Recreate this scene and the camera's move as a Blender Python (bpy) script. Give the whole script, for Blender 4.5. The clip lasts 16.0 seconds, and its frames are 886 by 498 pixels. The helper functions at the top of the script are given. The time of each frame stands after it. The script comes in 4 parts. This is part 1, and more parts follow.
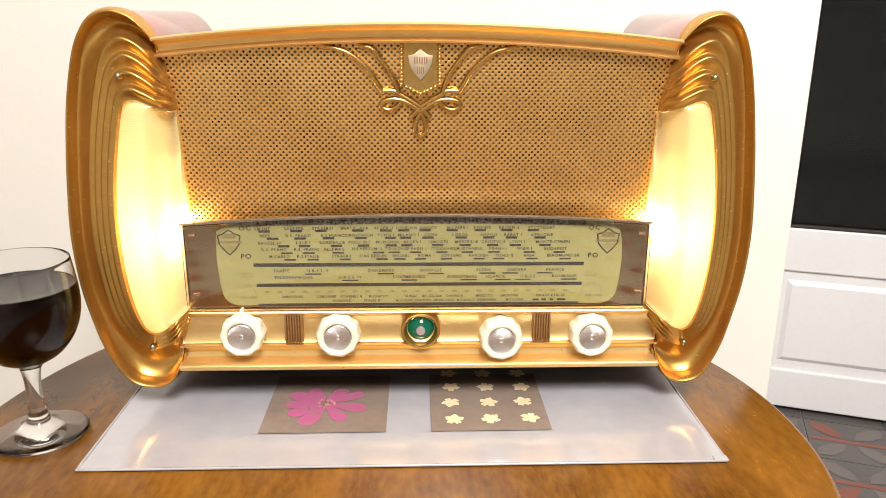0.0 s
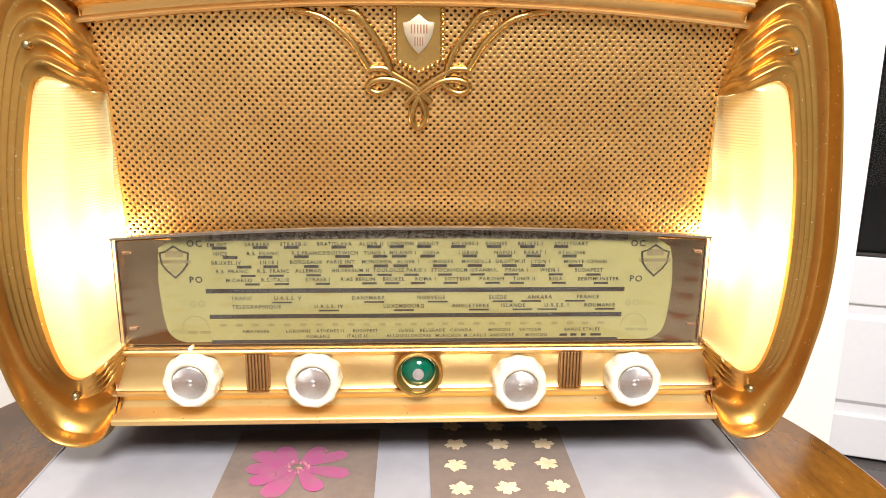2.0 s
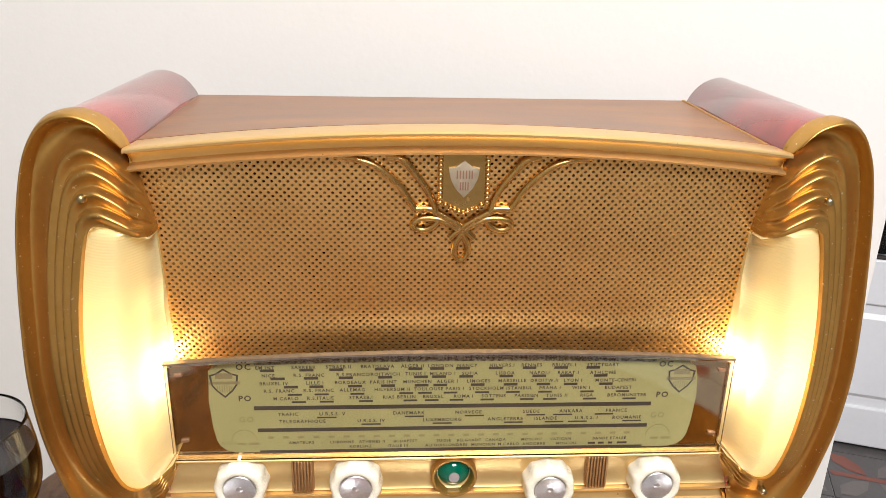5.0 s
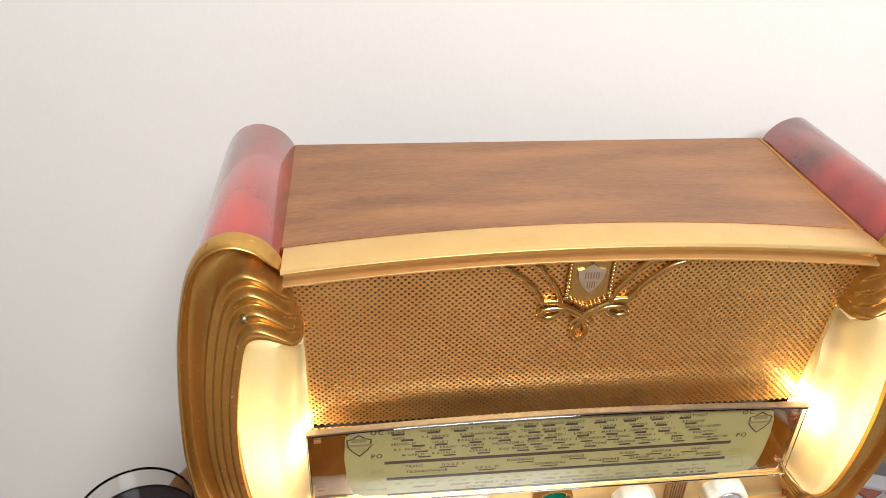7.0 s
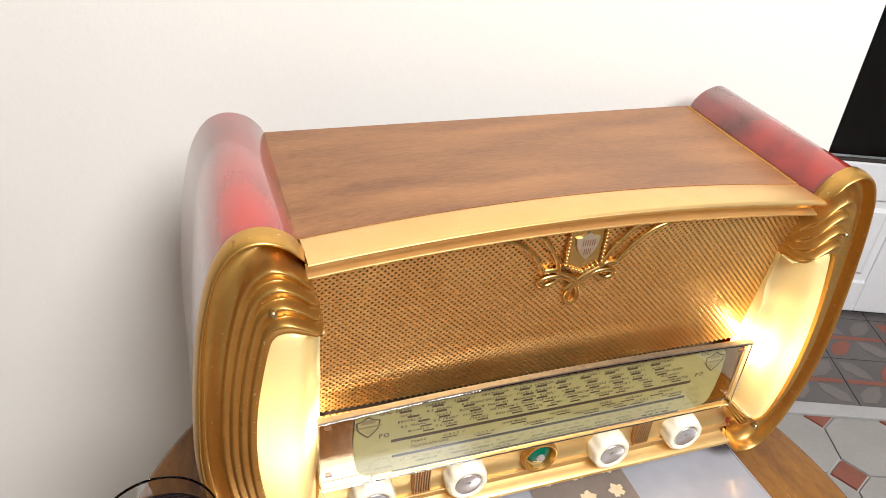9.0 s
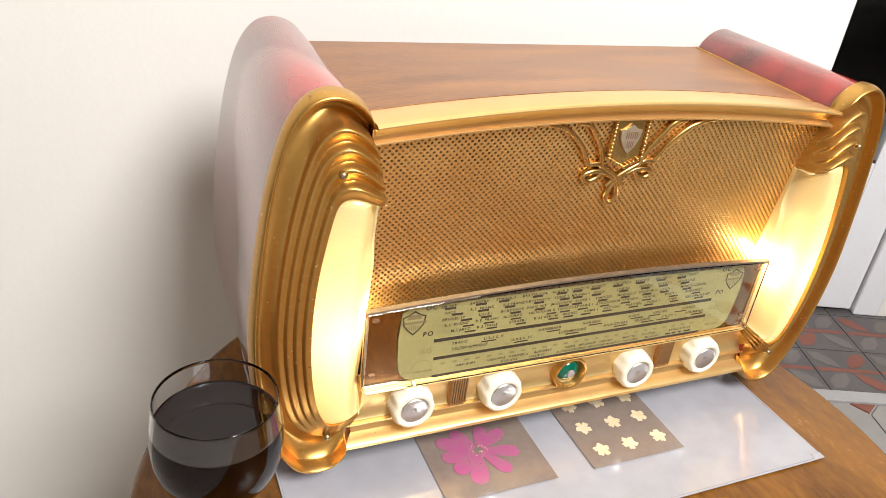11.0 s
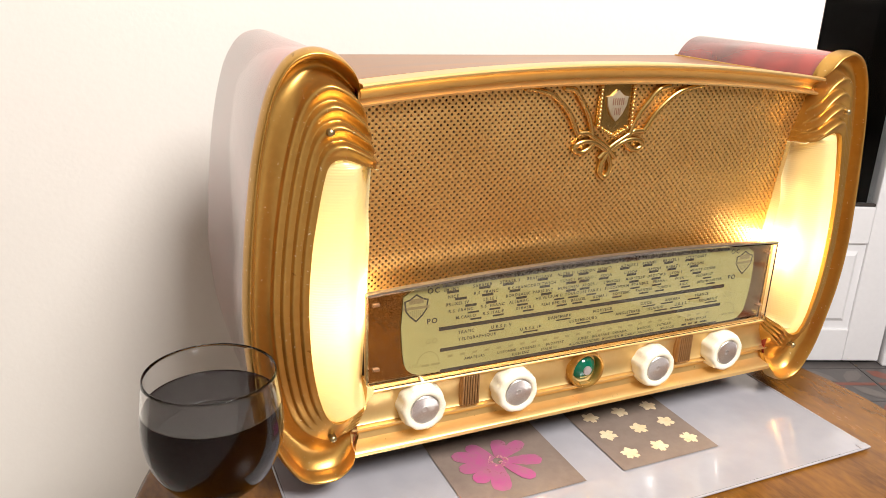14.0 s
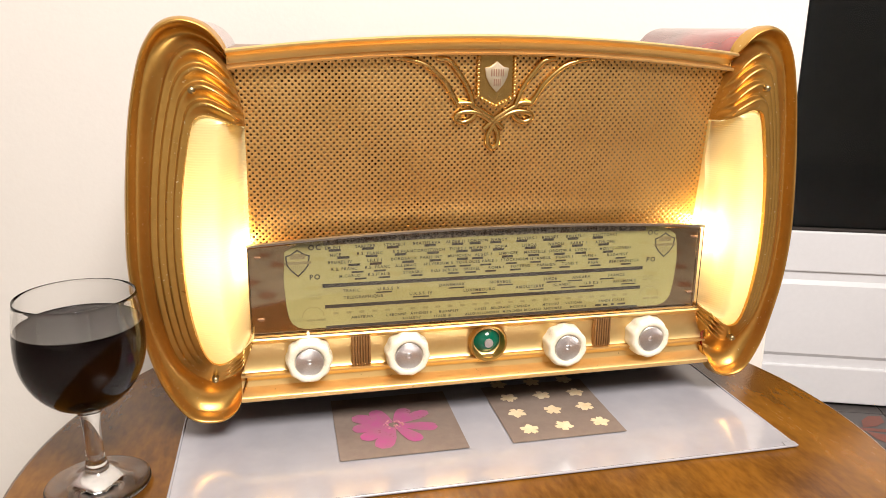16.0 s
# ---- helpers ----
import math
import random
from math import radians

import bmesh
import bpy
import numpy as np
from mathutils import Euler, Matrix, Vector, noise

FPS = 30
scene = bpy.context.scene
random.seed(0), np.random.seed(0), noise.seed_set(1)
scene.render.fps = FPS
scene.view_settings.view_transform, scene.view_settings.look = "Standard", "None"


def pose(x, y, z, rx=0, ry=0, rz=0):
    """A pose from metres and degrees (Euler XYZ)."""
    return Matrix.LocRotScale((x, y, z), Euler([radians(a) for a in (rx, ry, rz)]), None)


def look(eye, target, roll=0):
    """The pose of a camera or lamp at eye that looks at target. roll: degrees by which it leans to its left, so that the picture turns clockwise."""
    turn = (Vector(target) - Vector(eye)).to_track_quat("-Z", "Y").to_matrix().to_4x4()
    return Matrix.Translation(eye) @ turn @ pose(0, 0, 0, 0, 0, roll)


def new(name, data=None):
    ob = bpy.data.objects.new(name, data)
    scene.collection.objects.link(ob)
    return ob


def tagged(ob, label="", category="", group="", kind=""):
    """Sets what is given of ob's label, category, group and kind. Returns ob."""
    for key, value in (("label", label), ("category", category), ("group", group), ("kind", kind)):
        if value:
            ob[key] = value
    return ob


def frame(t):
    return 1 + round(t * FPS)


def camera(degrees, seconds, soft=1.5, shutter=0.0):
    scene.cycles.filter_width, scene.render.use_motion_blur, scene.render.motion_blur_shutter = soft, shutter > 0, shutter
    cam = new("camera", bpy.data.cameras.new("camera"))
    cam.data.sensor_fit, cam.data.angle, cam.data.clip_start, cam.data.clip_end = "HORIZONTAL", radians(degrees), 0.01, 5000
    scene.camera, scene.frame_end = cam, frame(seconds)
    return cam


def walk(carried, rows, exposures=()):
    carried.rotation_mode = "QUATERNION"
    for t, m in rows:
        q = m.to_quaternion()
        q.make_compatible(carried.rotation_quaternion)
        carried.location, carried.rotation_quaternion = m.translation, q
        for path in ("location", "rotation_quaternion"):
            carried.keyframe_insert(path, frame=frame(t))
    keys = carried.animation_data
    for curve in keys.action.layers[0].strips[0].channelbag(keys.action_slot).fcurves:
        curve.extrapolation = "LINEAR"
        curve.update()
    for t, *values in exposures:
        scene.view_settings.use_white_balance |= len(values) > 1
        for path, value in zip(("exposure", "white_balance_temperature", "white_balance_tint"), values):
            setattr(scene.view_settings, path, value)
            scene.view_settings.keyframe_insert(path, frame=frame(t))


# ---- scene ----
cam = camera(61.5, 16.0, soft=0.85)
PATH = [
    (0, (-0.003, -0.554, 0.698), (0.066, 1.366, 0.141), 0.3),
    (0.5, (-0.005, -0.527, 0.684), (0.075, 1.403, 0.166), 0.4),
    (1, (-0.008, -0.492, 0.678), (0.078, 1.442, 0.178), 0.4),
    (1.5, (-0.006, -0.461, 0.668), (0.075, 1.477, 0.181), 0.4),
    (2, (-0.004, -0.436, 0.657), (0.078, 1.506, 0.183), 0.4),
    (2.5, (-0.004, -0.430, 0.666), (0.076, 1.512, 0.195), 0.4),
    (3, (-0.009, -0.423, 0.685), (0.074, 1.519, 0.214), 0.5),
    (5.5, (-0.054, -0.413, 0.824), (0.068, 1.425, 0.047), 1.4),
    (6, (-0.077, -0.411, 0.865), (0.035, 1.384, -0.011), 1.3),
    (6.5, (-0.11, -0.391, 0.900), (0.01, 1.355, -0.068), 1.1),
    (7, (-0.145, -0.37, 0.933), (0.074, 1.33, -0.097), 2.0),
    (7.5, (-0.183, -0.355, 0.950), (0.16, 1.292, -0.131), 3.2),
    (8, (-0.209, -0.35, 0.961), (0.241, 1.261, -0.135), 4.3),
    (8.5, (-0.223, -0.351, 0.958), (0.326, 1.232, -0.134), 4.7),
    (9, (-0.252, -0.356, 0.940), (0.37, 1.212, -0.135), 5.2),
    (9.5, (-0.264, -0.366, 0.915), (0.37, 1.218, -0.128), 4.2),
    (10, (-0.282, -0.373, 0.890), (0.393, 1.21, -0.128), 5.4),
    (12.5, (-0.381, -0.415, 0.791), (0.466, 1.207, -0.015), 6.0),
    (13, (-0.368, -0.409, 0.775), (0.47, 1.248, 0.033), 4.4),
    (13.5, (-0.356, -0.417, 0.760), (0.451, 1.282, 0.079), 2.9),
    (14, (-0.331, -0.428, 0.745), (0.447, 1.299, 0.104), 2.0),
    (14.5, (-0.294, -0.444, 0.732), (0.395, 1.333, 0.125), 1.3),
    (15, (-0.254, -0.469, 0.719), (0.381, 1.34, 0.151), 1.1),
    (15.5, (-0.217, -0.495, 0.708), (0.333, 1.348, 0.159), 0.8),
    (16, (-0.16, -0.531, 0.696), (0.257, 1.354, 0.174), 0.5),
]
walk(cam, [(t, look(eye, target, roll)) for t, eye, target, roll in PATH],
     exposures=((0, 0.06, 6450, 10), (2, 0.25, 6150, 11), (3, 0.20, 6100, 11), (5.5, -0.32, 5850, 10), (6.5, -0.34, 5880, 10), (8, -0.24, 5900, 9), (10, -0.10, 6000, 9), (12.5, 0.05, 6050, 10), (14.5, 0.0, 6400, 12), (16, -0.05, 6480, 13)))

# ---------------- light ----------------
world = bpy.data.worlds.new("world")
scene.world = world
world.use_nodes = True
world.node_tree.nodes["Background"].inputs["Color"].default_value = (1.0, 0.93, 0.85, 1)
world.node_tree.nodes["Background"].inputs["Strength"].default_value = 0.02


def lamp(name, kind, energy, m, color=(1, 1, 1), size=0.1):
    data = bpy.data.lights.new(name, kind)
    data.energy, data.color = energy, color
    if kind == "AREA":
        data.shape, data.size = "DISK", size
    else:
        data.shadow_soft_size = size
    ob = new(name, data)
    ob.matrix_world = m
    return ob


WARM = (1.0, 0.95, 0.90)
lamp("room_lamp_light", "AREA", 88, look((0.22, -1.42, 2.12), (0.05, 0.0, 0.6)), WARM, 0.85)
BULB = (1.0, 0.78, 0.44)
for side in (-1, 1):
    lamp("dial_bulb_light", "POINT", 0.60, pose(side * 0.1935, 0.025, 0.548), BULB, 0.005)

# ---------------- materials ----------------


def material(name, base, rough=0.5, metal=0.0, second=None, scale=20.0, fine=300.0, amount=0.5, bump=0.0, bump_scale=None, coat=0.0, stretch=(1, 1, 1), rough_var=0.1, **extra):
    m = bpy.data.materials.new(name)
    m.use_nodes = True
    t = m.node_tree
    b = t.nodes["Principled BSDF"]
    b.inputs["Metallic"].default_value = metal
    b.inputs["Coat Weight"].default_value = coat
    b.inputs["Coat Roughness"].default_value = 0.08
    for key, value in extra.items():
        b.inputs[key.replace("_", " ")].default_value = value
    tex = t.nodes.new("ShaderNodeTexCoord")
    mp = t.nodes.new("ShaderNodeMapping")
    mp.inputs["Scale"].default_value = stretch
    t.links.new(tex.outputs["Object"], mp.inputs["Vector"])
    n1, n2 = t.nodes.new("ShaderNodeTexNoise"), t.nodes.new("ShaderNodeTexNoise")
    for n, s in ((n1, scale), (n2, fine)):
        n.inputs["Scale"].default_value = s
        n.inputs["Detail"].default_value = 5
        t.links.new(mp.outputs["Vector"], n.inputs["Vector"])
    mix = t.nodes.new("ShaderNodeMath")
    mix.operation = "MULTIPLY_ADD"
    t.links.new(n2.outputs["Fac"], mix.inputs[0])
    mix.inputs[1].default_value = 0.35
    add = t.nodes.new("ShaderNodeMath")
    add.operation = "MULTIPLY"
    add.inputs[1].default_value = 0.65
    t.links.new(n1.outputs["Fac"], add.inputs[0])
    t.links.new(add.outputs[0], mix.inputs[2])
    ramp = t.nodes.new("ShaderNodeValToRGB")
    ramp.color_ramp.elements[0].position, ramp.color_ramp.elements[1].position = 0.5 - 0.25 * amount, 0.5 + 0.25 * amount
    ramp.color_ramp.elements[0].color = (*(second or [c * 0.8 for c in base]), 1)
    ramp.color_ramp.elements[1].color = (*base, 1)
    t.links.new(mix.outputs[0], ramp.inputs[0])
    t.links.new(ramp.outputs["Color"], b.inputs["Base Color"])
    r = t.nodes.new("ShaderNodeMapRange")
    r.inputs["To Min"].default_value, r.inputs["To Max"].default_value = max(0.02, rough - rough_var), min(1, rough + rough_var)
    t.links.new(mix.outputs[0], r.inputs["Value"])
    t.links.new(r.outputs["Result"], b.inputs["Roughness"])
    if bump:
        bp = t.nodes.new("ShaderNodeBump")
        bp.inputs["Strength"].default_value = bump
        bp.inputs["Distance"].default_value = 0.001
        if bump_scale:
            n3 = t.nodes.new("ShaderNodeTexNoise")
            n3.inputs["Scale"].default_value = bump_scale
            t.links.new(mp.outputs["Vector"], n3.inputs["Vector"])
            t.links.new(n3.outputs["Fac"], bp.inputs["Height"])
        else:
            t.links.new(mix.outputs[0], bp.inputs["Height"])
        t.links.new(bp.outputs["Normal"], b.inputs["Normal"])
    return m


def plain(name, base, rough=0.4, metal=0.0, **extra):
    m = bpy.data.materials.new(name)
    m.use_nodes = True
    b = m.node_tree.nodes["Principled BSDF"]
    b.inputs["Base Color"].default_value = (*base, 1)
    b.inputs["Roughness"].default_value, b.inputs["Metallic"].default_value = rough, metal
    for key, value in extra.items():
        b.inputs[key.replace("_", " ")].default_value = value
    return m


GOLD = material("gold_paint", (0.63, 0.37, 0.10), 0.35, 0.9, (0.52, 0.29, 0.07), 14, 200, 0.8, 0.03, 160, rough_var=0.05)
GOLD_BRIGHT = material("bright_gold", (0.74, 0.49, 0.18), 0.27, 1.0, (0.62, 0.38, 0.11), 18, 200, 0.8, 0.03, 140, rough_var=0.05)
GOLD_SATIN = material("satin_gold", (0.76, 0.55, 0.24), 0.36, 0.80, (0.69, 0.47, 0.18), 18, 200, 0.8, 0.02, 140, rough_var=0.05)
MOULDING_GOLD = material("moulding_gold", (0.90, 0.63, 0.27), 0.34, 0.86, (0.80, 0.52, 0.19), 9, 60, 0.8, rough_var=0.05)


def specks(m, scale, above, color):
    """Scatters small spots of another colour over a material."""
    t = m.node_tree
    b = t.nodes["Principled BSDF"]
    tex, n, r, mix = t.nodes.new("ShaderNodeTexCoord"), t.nodes.new("ShaderNodeTexNoise"), t.nodes.new("ShaderNodeMapRange"), t.nodes.new("ShaderNodeMix")
    n.inputs["Scale"].default_value, n.inputs["Detail"].default_value = scale, 2
    r.inputs["From Min"].default_value, r.inputs["From Max"].default_value = above, above + 0.03
    mix.data_type = "RGBA"
    mix.inputs["B"].default_value = (*color, 1)
    t.links.new(tex.outputs["Object"], n.inputs["Vector"])
    t.links.new(n.outputs["Fac"], r.inputs["Value"])
    t.links.new(r.outputs["Result"], mix.inputs["Factor"])
    t.links.new(b.inputs["Base Color"].links[0].from_socket, mix.inputs["A"])
    t.links.new(mix.outputs["Result"], b.inputs["Base Color"])


specks(GOLD, 420, 0.70, (0.90, 0.76, 0.46))
specks(GOLD, 190, 0.745, (0.38, 0.20, 0.05))
specks(MOULDING_GOLD, 300, 0.735, (0.50, 0.30, 0.09))
CREST = material("worn_crest", (0.62, 0.52, 0.38), 0.42, 0.8, (0.48, 0.38, 0.24), 300, 900, 0.9)
GRILLE_GOLD = material("grille_gold", (0.97, 0.63, 0.24), 0.36, 0.95, (0.88, 0.53, 0.18), 25, 500, 0.8)
# pale and dark patches paint the lamp glints seen through the grille holes
CLOTH = material("glint_mottled_cloth", (0.62, 0.46, 0.25), 0.30, 0.9, (0.060, 0.034, 0.015), 60, 420, 0.6, 1.0, 330, rough_var=0.12)
WALNUT = material("walnut_veneer", (0.36, 0.165, 0.060), 0.34, 0, (0.15, 0.060, 0.022), 9, 120, 0.8, 0.10, None, 0.08, (1, 4.5, 4.5), Specular_IOR_Level=0.35)
BURGUNDY = material("burgundy_lacquer", (0.42, 0.028, 0.018), 0.24, 0, (0.085, 0.010, 0.008), 12, 30, 0.6, 0.0, None, 0.95, rough_var=0.02, Specular_IOR_Level=0.4)
TABLE_WOOD = material("table_wood", (0.245, 0.100, 0.012), 0.25, 0, (0.10, 0.037, 0.005), 6, 60, 0.55, 0.05, None, 0.0, (3.5, 1.2, 3.5), 0.08, Specular_IOR_Level=0.25)
CREAM = material("cream_bakelite", (0.86, 0.80, 0.64), 0.28, 0, (0.78, 0.71, 0.54), 40, 600, 0.6, 0.05)
SILVER = material("spun_aluminium", (0.90, 0.88, 0.86), 0.36, 1.0, (0.62, 0.60, 0.58), 60, 700, 0.8)
STRIP = material("dull_strip", (0.36, 0.33, 0.30), 0.35, 0.8, (0.22, 0.20, 0.18), 200, 700, 0.9)
RUST = material("rusty_metal", (0.22, 0.12, 0.06), 0.6, 0.4, (0.12, 0.06, 0.03), 300, 900, 0.9)
BRASS = material("brass_screw", (0.55, 0.45, 0.25), 0.35, 1.0, (0.35, 0.27, 0.13), 200, 900, 0.8)
PLATE = material("dial_plate", (0.225, 0.205, 0.085), 0.40, 0.2, (0.20, 0.18, 0.073), 30, 300, 0.7, rough_var=0.04)
INK = plain("dial_ink", (0.015, 0.011, 0.008), 0.7)
INK_FAINT = plain("dial_faint_ink", (0.15, 0.125, 0.05), 0.6)
SLOT = material("slot_metal", (0.20, 0.17, 0.13), 0.5, 0.6, (0.03, 0.025, 0.02), 420, 900, 0.35)
RECESS = material("dial_mirror", (0.60, 0.47, 0.31), 0.05, 1.0, (0.50, 0.38, 0.24), 25, 200, 0.8, rough_var=0.03)
DARK = material("dark_board", (0.03, 0.022, 0.018), 0.7, 0, (0.02, 0.015, 0.012), 40, 300, 0.8)
BROWN_RIB = material("brown_ribbed", (0.50, 0.29, 0.12), 0.35, 0.7, (0.36, 0.19, 0.07), 60, 500, 0.8)
RUBBER = material("black_rubber", (0.02, 0.02, 0.02), 0.8, 0, (0.03, 0.03, 0.03), 60, 400, 0.8)
WALL = material("wall_paint", (0.80, 0.765, 0.70), 0.75, 0, (0.77, 0.73, 0.665), 2.2, 160, 0.8, 0.12, 240)
# for the unseen side walls; dark only to weaken fill light and reflections
UNSEEN_DARK = material("unseen_wall_dark", (0.34, 0.28, 0.21), 0.8, 0, (0.30, 0.245, 0.18), 2.2, 160, 0.8, 0.12, 240)
CEIL = material("ceiling_paint", (0.78, 0.75, 0.71), 0.85, 0, (0.74, 0.71, 0.67), 2, 120, 0.8)
DOOR_WHITE = material("door_white_paint", (0.78, 0.78, 0.79), 0.35, 0, (0.73, 0.73, 0.74), 5, 120, 0.7, 0.05)
SHEET = material("laminated_sheet", (0.42, 0.41, 0.435), 0.14, 0, (0.34, 0.335, 0.355), 9, 60, 0.8, 0.10, 25, 0.9)
PHOTO = material("photo_ground", (0.28, 0.22, 0.18), 0.2, 0, (0.21, 0.16, 0.13), 22, 200, 0.8, 0.06, 25, 0.5)
PINK = material("pink_petal", (0.46, 0.085, 0.25), 0.3, 0, (0.36, 0.15, 0.20), 90, 400, 0.7, 0, None, 0.4)
PINK_HEART = material("flower_heart", (0.62, 0.34, 0.30), 0.4, 0, (0.4, 0.12, 0.16), 300, 900, 0.9)
BLOSSOM = material("cream_blossom", (0.84, 0.72, 0.50), 0.35, 0, (0.74, 0.54, 0.30), 120, 500, 0.8, 0, None, 0.4)
WINE = plain("red_wine", (0.003, 0.0004, 0.0007), 0.3, 0, Specular_IOR_Level=0.0, IOR=1.0)
WINE_TOP = plain("red_wine_surface", (0.003, 0.0004, 0.0007), 0.02, 0, Specular_IOR_Level=0.3)
NIGHT = plain("night_outside", (0.006, 0.006, 0.007), 0.9)
TILE_GREY = material("grey_cement_tile", (0.33, 0.31, 0.29), 0.4, 0, (0.26, 0.245, 0.225), 8, 120, 0.8, 0.06)
TILE_RED = material("red_cement_tile", (0.24, 0.075, 0.045), 0.4, 0, (0.17, 0.05, 0.03), 10, 120, 0.8, 0.06)
TILE_SCROLL = material("brown_cement_inlay", (0.165, 0.145, 0.13), 0.4, 0, (0.12, 0.10, 0.092), 8, 120, 0.8, 0.06)
TILE_DARK = material("dark_cement_tile", (0.115, 0.105, 0.10), 0.4, 0, (0.075, 0.065, 0.062), 8, 120, 0.8, 0.06)
GROUT = material("grout", (0.45, 0.43, 0.40), 0.8, 0, (0.36, 0.34, 0.31), 40, 300, 0.8)
MARBLE = material("threshold_stone", (0.42, 0.41, 0.40), 0.35, 0, (0.34, 0.33, 0.32), 12, 100, 0.8)
CABLE = plain("white_plastic", (0.75, 0.75, 0.72), 0.4)


def glass_material(name, color=(1, 1, 1), rough=0.0, ior=1.45, coat=None):
    m = bpy.data.materials.new(name)
    m.use_nodes = True
    b = m.node_tree.nodes["Principled BSDF"]
    b.inputs["Base Color"].default_value = (*color, 1)
    b.inputs["Transmission Weight"].default_value = 1
    b.inputs["Roughness"].default_value = rough
    b.inputs["IOR"].default_value = ior
    return m


GLASS = glass_material("clear_glass")
PANE_GLASS = glass_material("door_pane_glass", (0.85, 0.87, 0.88), 0.0, 1.28)
DIAL_GLASS = glass_material("dial_glass", (0.97, 0.95, 0.90), 0.0, 1.5)
EYE_GLASS = plain("green_eye_glass", (0.0, 0.085, 0.045), 0.12, 0, Coat_Weight=0.6, Emission_Color=(0.0, 0.30, 0.15, 1), Emission_Strength=0.08)


def lens_material():
    m = bpy.data.materials.new("cream_translucent_lens")
    m.use_nodes = True
    t = m.node_tree
    t.nodes.clear()
    out = t.nodes.new("ShaderNodeOutputMaterial")
    tr, di, gl = t.nodes.new("ShaderNodeBsdfTranslucent"), t.nodes.new("ShaderNodeBsdfDiffuse"), t.nodes.new("ShaderNodeBsdfGlossy")
    tr.inputs["Color"].default_value = (0.97, 0.90, 0.56, 1)
    di.inputs["Color"].default_value = (0.90, 0.82, 0.44, 1)
    gl.inputs["Roughness"].default_value = 0.25
    m1, m2 = t.nodes.new("ShaderNodeMixShader"), t.nodes.new("ShaderNodeMixShader")
    m1.inputs[0].default_value, m2.inputs[0].default_value = 0.45, 0.05
    geo, wave, bump = t.nodes.new("ShaderNodeTexCoord"), t.nodes.new("ShaderNodeTexWave"), t.nodes.new("ShaderNodeBump")
    wave.bands_direction = "Z"
    wave.inputs["Scale"].default_value = 175
    bump.inputs["Strength"].default_value, bump.inputs["Distance"].default_value = 0.22, 0.0005
    t.links.new(geo.outputs["Object"], wave.inputs["Vector"])
    t.links.new(wave.outputs["Fac"], bump.inputs["Height"])
    for node in (tr, di, gl):
        t.links.new(bump.outputs["Normal"], node.inputs["Normal"])
    t.links.new(tr.outputs[0], m1.inputs[1])
    t.links.new(di.outputs[0], m1.inputs[2])
    t.links.new(m1.outputs[0], m2.inputs[1])
    t.links.new(gl.outputs[0], m2.inputs[2])
    t.links.new(m2.outputs[0], out.inputs["Surface"])
    return m


LENS = lens_material()

# ---------------- mesh helpers ----------------


def mesh_of(name, verts, faces, smooth=False):
    me = bpy.data.meshes.new(name)
    me.from_pydata([tuple(v) for v in verts], [], faces)
    me.update()
    if smooth:
        me.shade_smooth()
    return me


def sharp(me, degrees=40):
    bm = bmesh.new()
    bm.from_mesh(me)
    bmesh.ops.recalc_face_normals(bm, faces=bm.faces)
    for e in bm.edges:
        e.smooth = not (len(e.link_faces) == 2 and e.calc_face_angle(0) > radians(degrees))
    for f in bm.faces:
        f.smooth = True
    bm.to_mesh(me)
    bm.free()
    return me


def part(name, me, mat, parent=None, label="", at=(0, 0, 0), m=None):
    if isinstance(me, bmesh.types.BMesh):
        bm, me = me, bpy.data.meshes.new(name)
        bm.to_mesh(me)
        bm.free()
    if not me.materials:
        me.materials.append(mat)
    ob = new(name, me)
    if parent:
        ob.parent = parent
    ob.matrix_local = m if m is not None else Matrix.Translation(at)
    return tagged(ob, label)


def thing(name, at, label, category, group="", m=None):
    ob = new(name)
    ob.empty_display_size = 0.05
    ob.matrix_world = m if m is not None else Matrix.Translation(at)
    return tagged(ob, label, category, group)


def box(lo, hi, bevel=0.0, seg=2):
    bm = bmesh.new()
    bmesh.ops.create_cube(bm, size=1)
    lo, hi = Vector(lo), Vector(hi)
    for v in bm.verts:
        v.co = Vector([(a + b) / 2 + c * (b - a) for a, b, c in zip(lo, hi, v.co)])
    if bevel:
        bmesh.ops.bevel(bm, geom=bm.edges[:], offset=bevel, segments=seg, profile=0.5, affect="EDGES")
        for f in bm.faces:
            f.smooth = False
    return bm


def loft(name, rings, close_u=False, close_v=False, caps=False, degrees=40):
    """A skin over rows of points, each row as long as the next."""
    rings = [list(r) for r in rings]
    n, k = len(rings), len(rings[0])
    verts = [p for r in rings for p in r]
    faces = []
    for i in range(n if close_u else n - 1):
        for j in range(k if close_v else k - 1):
            a, b = i, (i + 1) % n
            c, d = j, (j + 1) % k
            faces.append((a * k + c, a * k + d, b * k + d, b * k + c))
    if caps:
        faces.append(tuple(range(k))[::-1])
        faces.append(tuple((n - 1) * k + j for j in range(k)))
    return sharp(mesh_of(name, verts, faces), degrees)


def lathe(name, profile, n=48, axis="z", degrees=40):
    """profile: (radius, height) from one end to the other."""
    rings = []
    for r, h in profile:
        ring = []
        for i in range(n):
            a = 2 * math.pi * i / n
            c, s = r * math.cos(a), r * math.sin(a)
            ring.append((c, s, h) if axis == "z" else (c, h, s))
        rings.append(ring)
    return loft(name, rings, close_v=True, degrees=degrees)


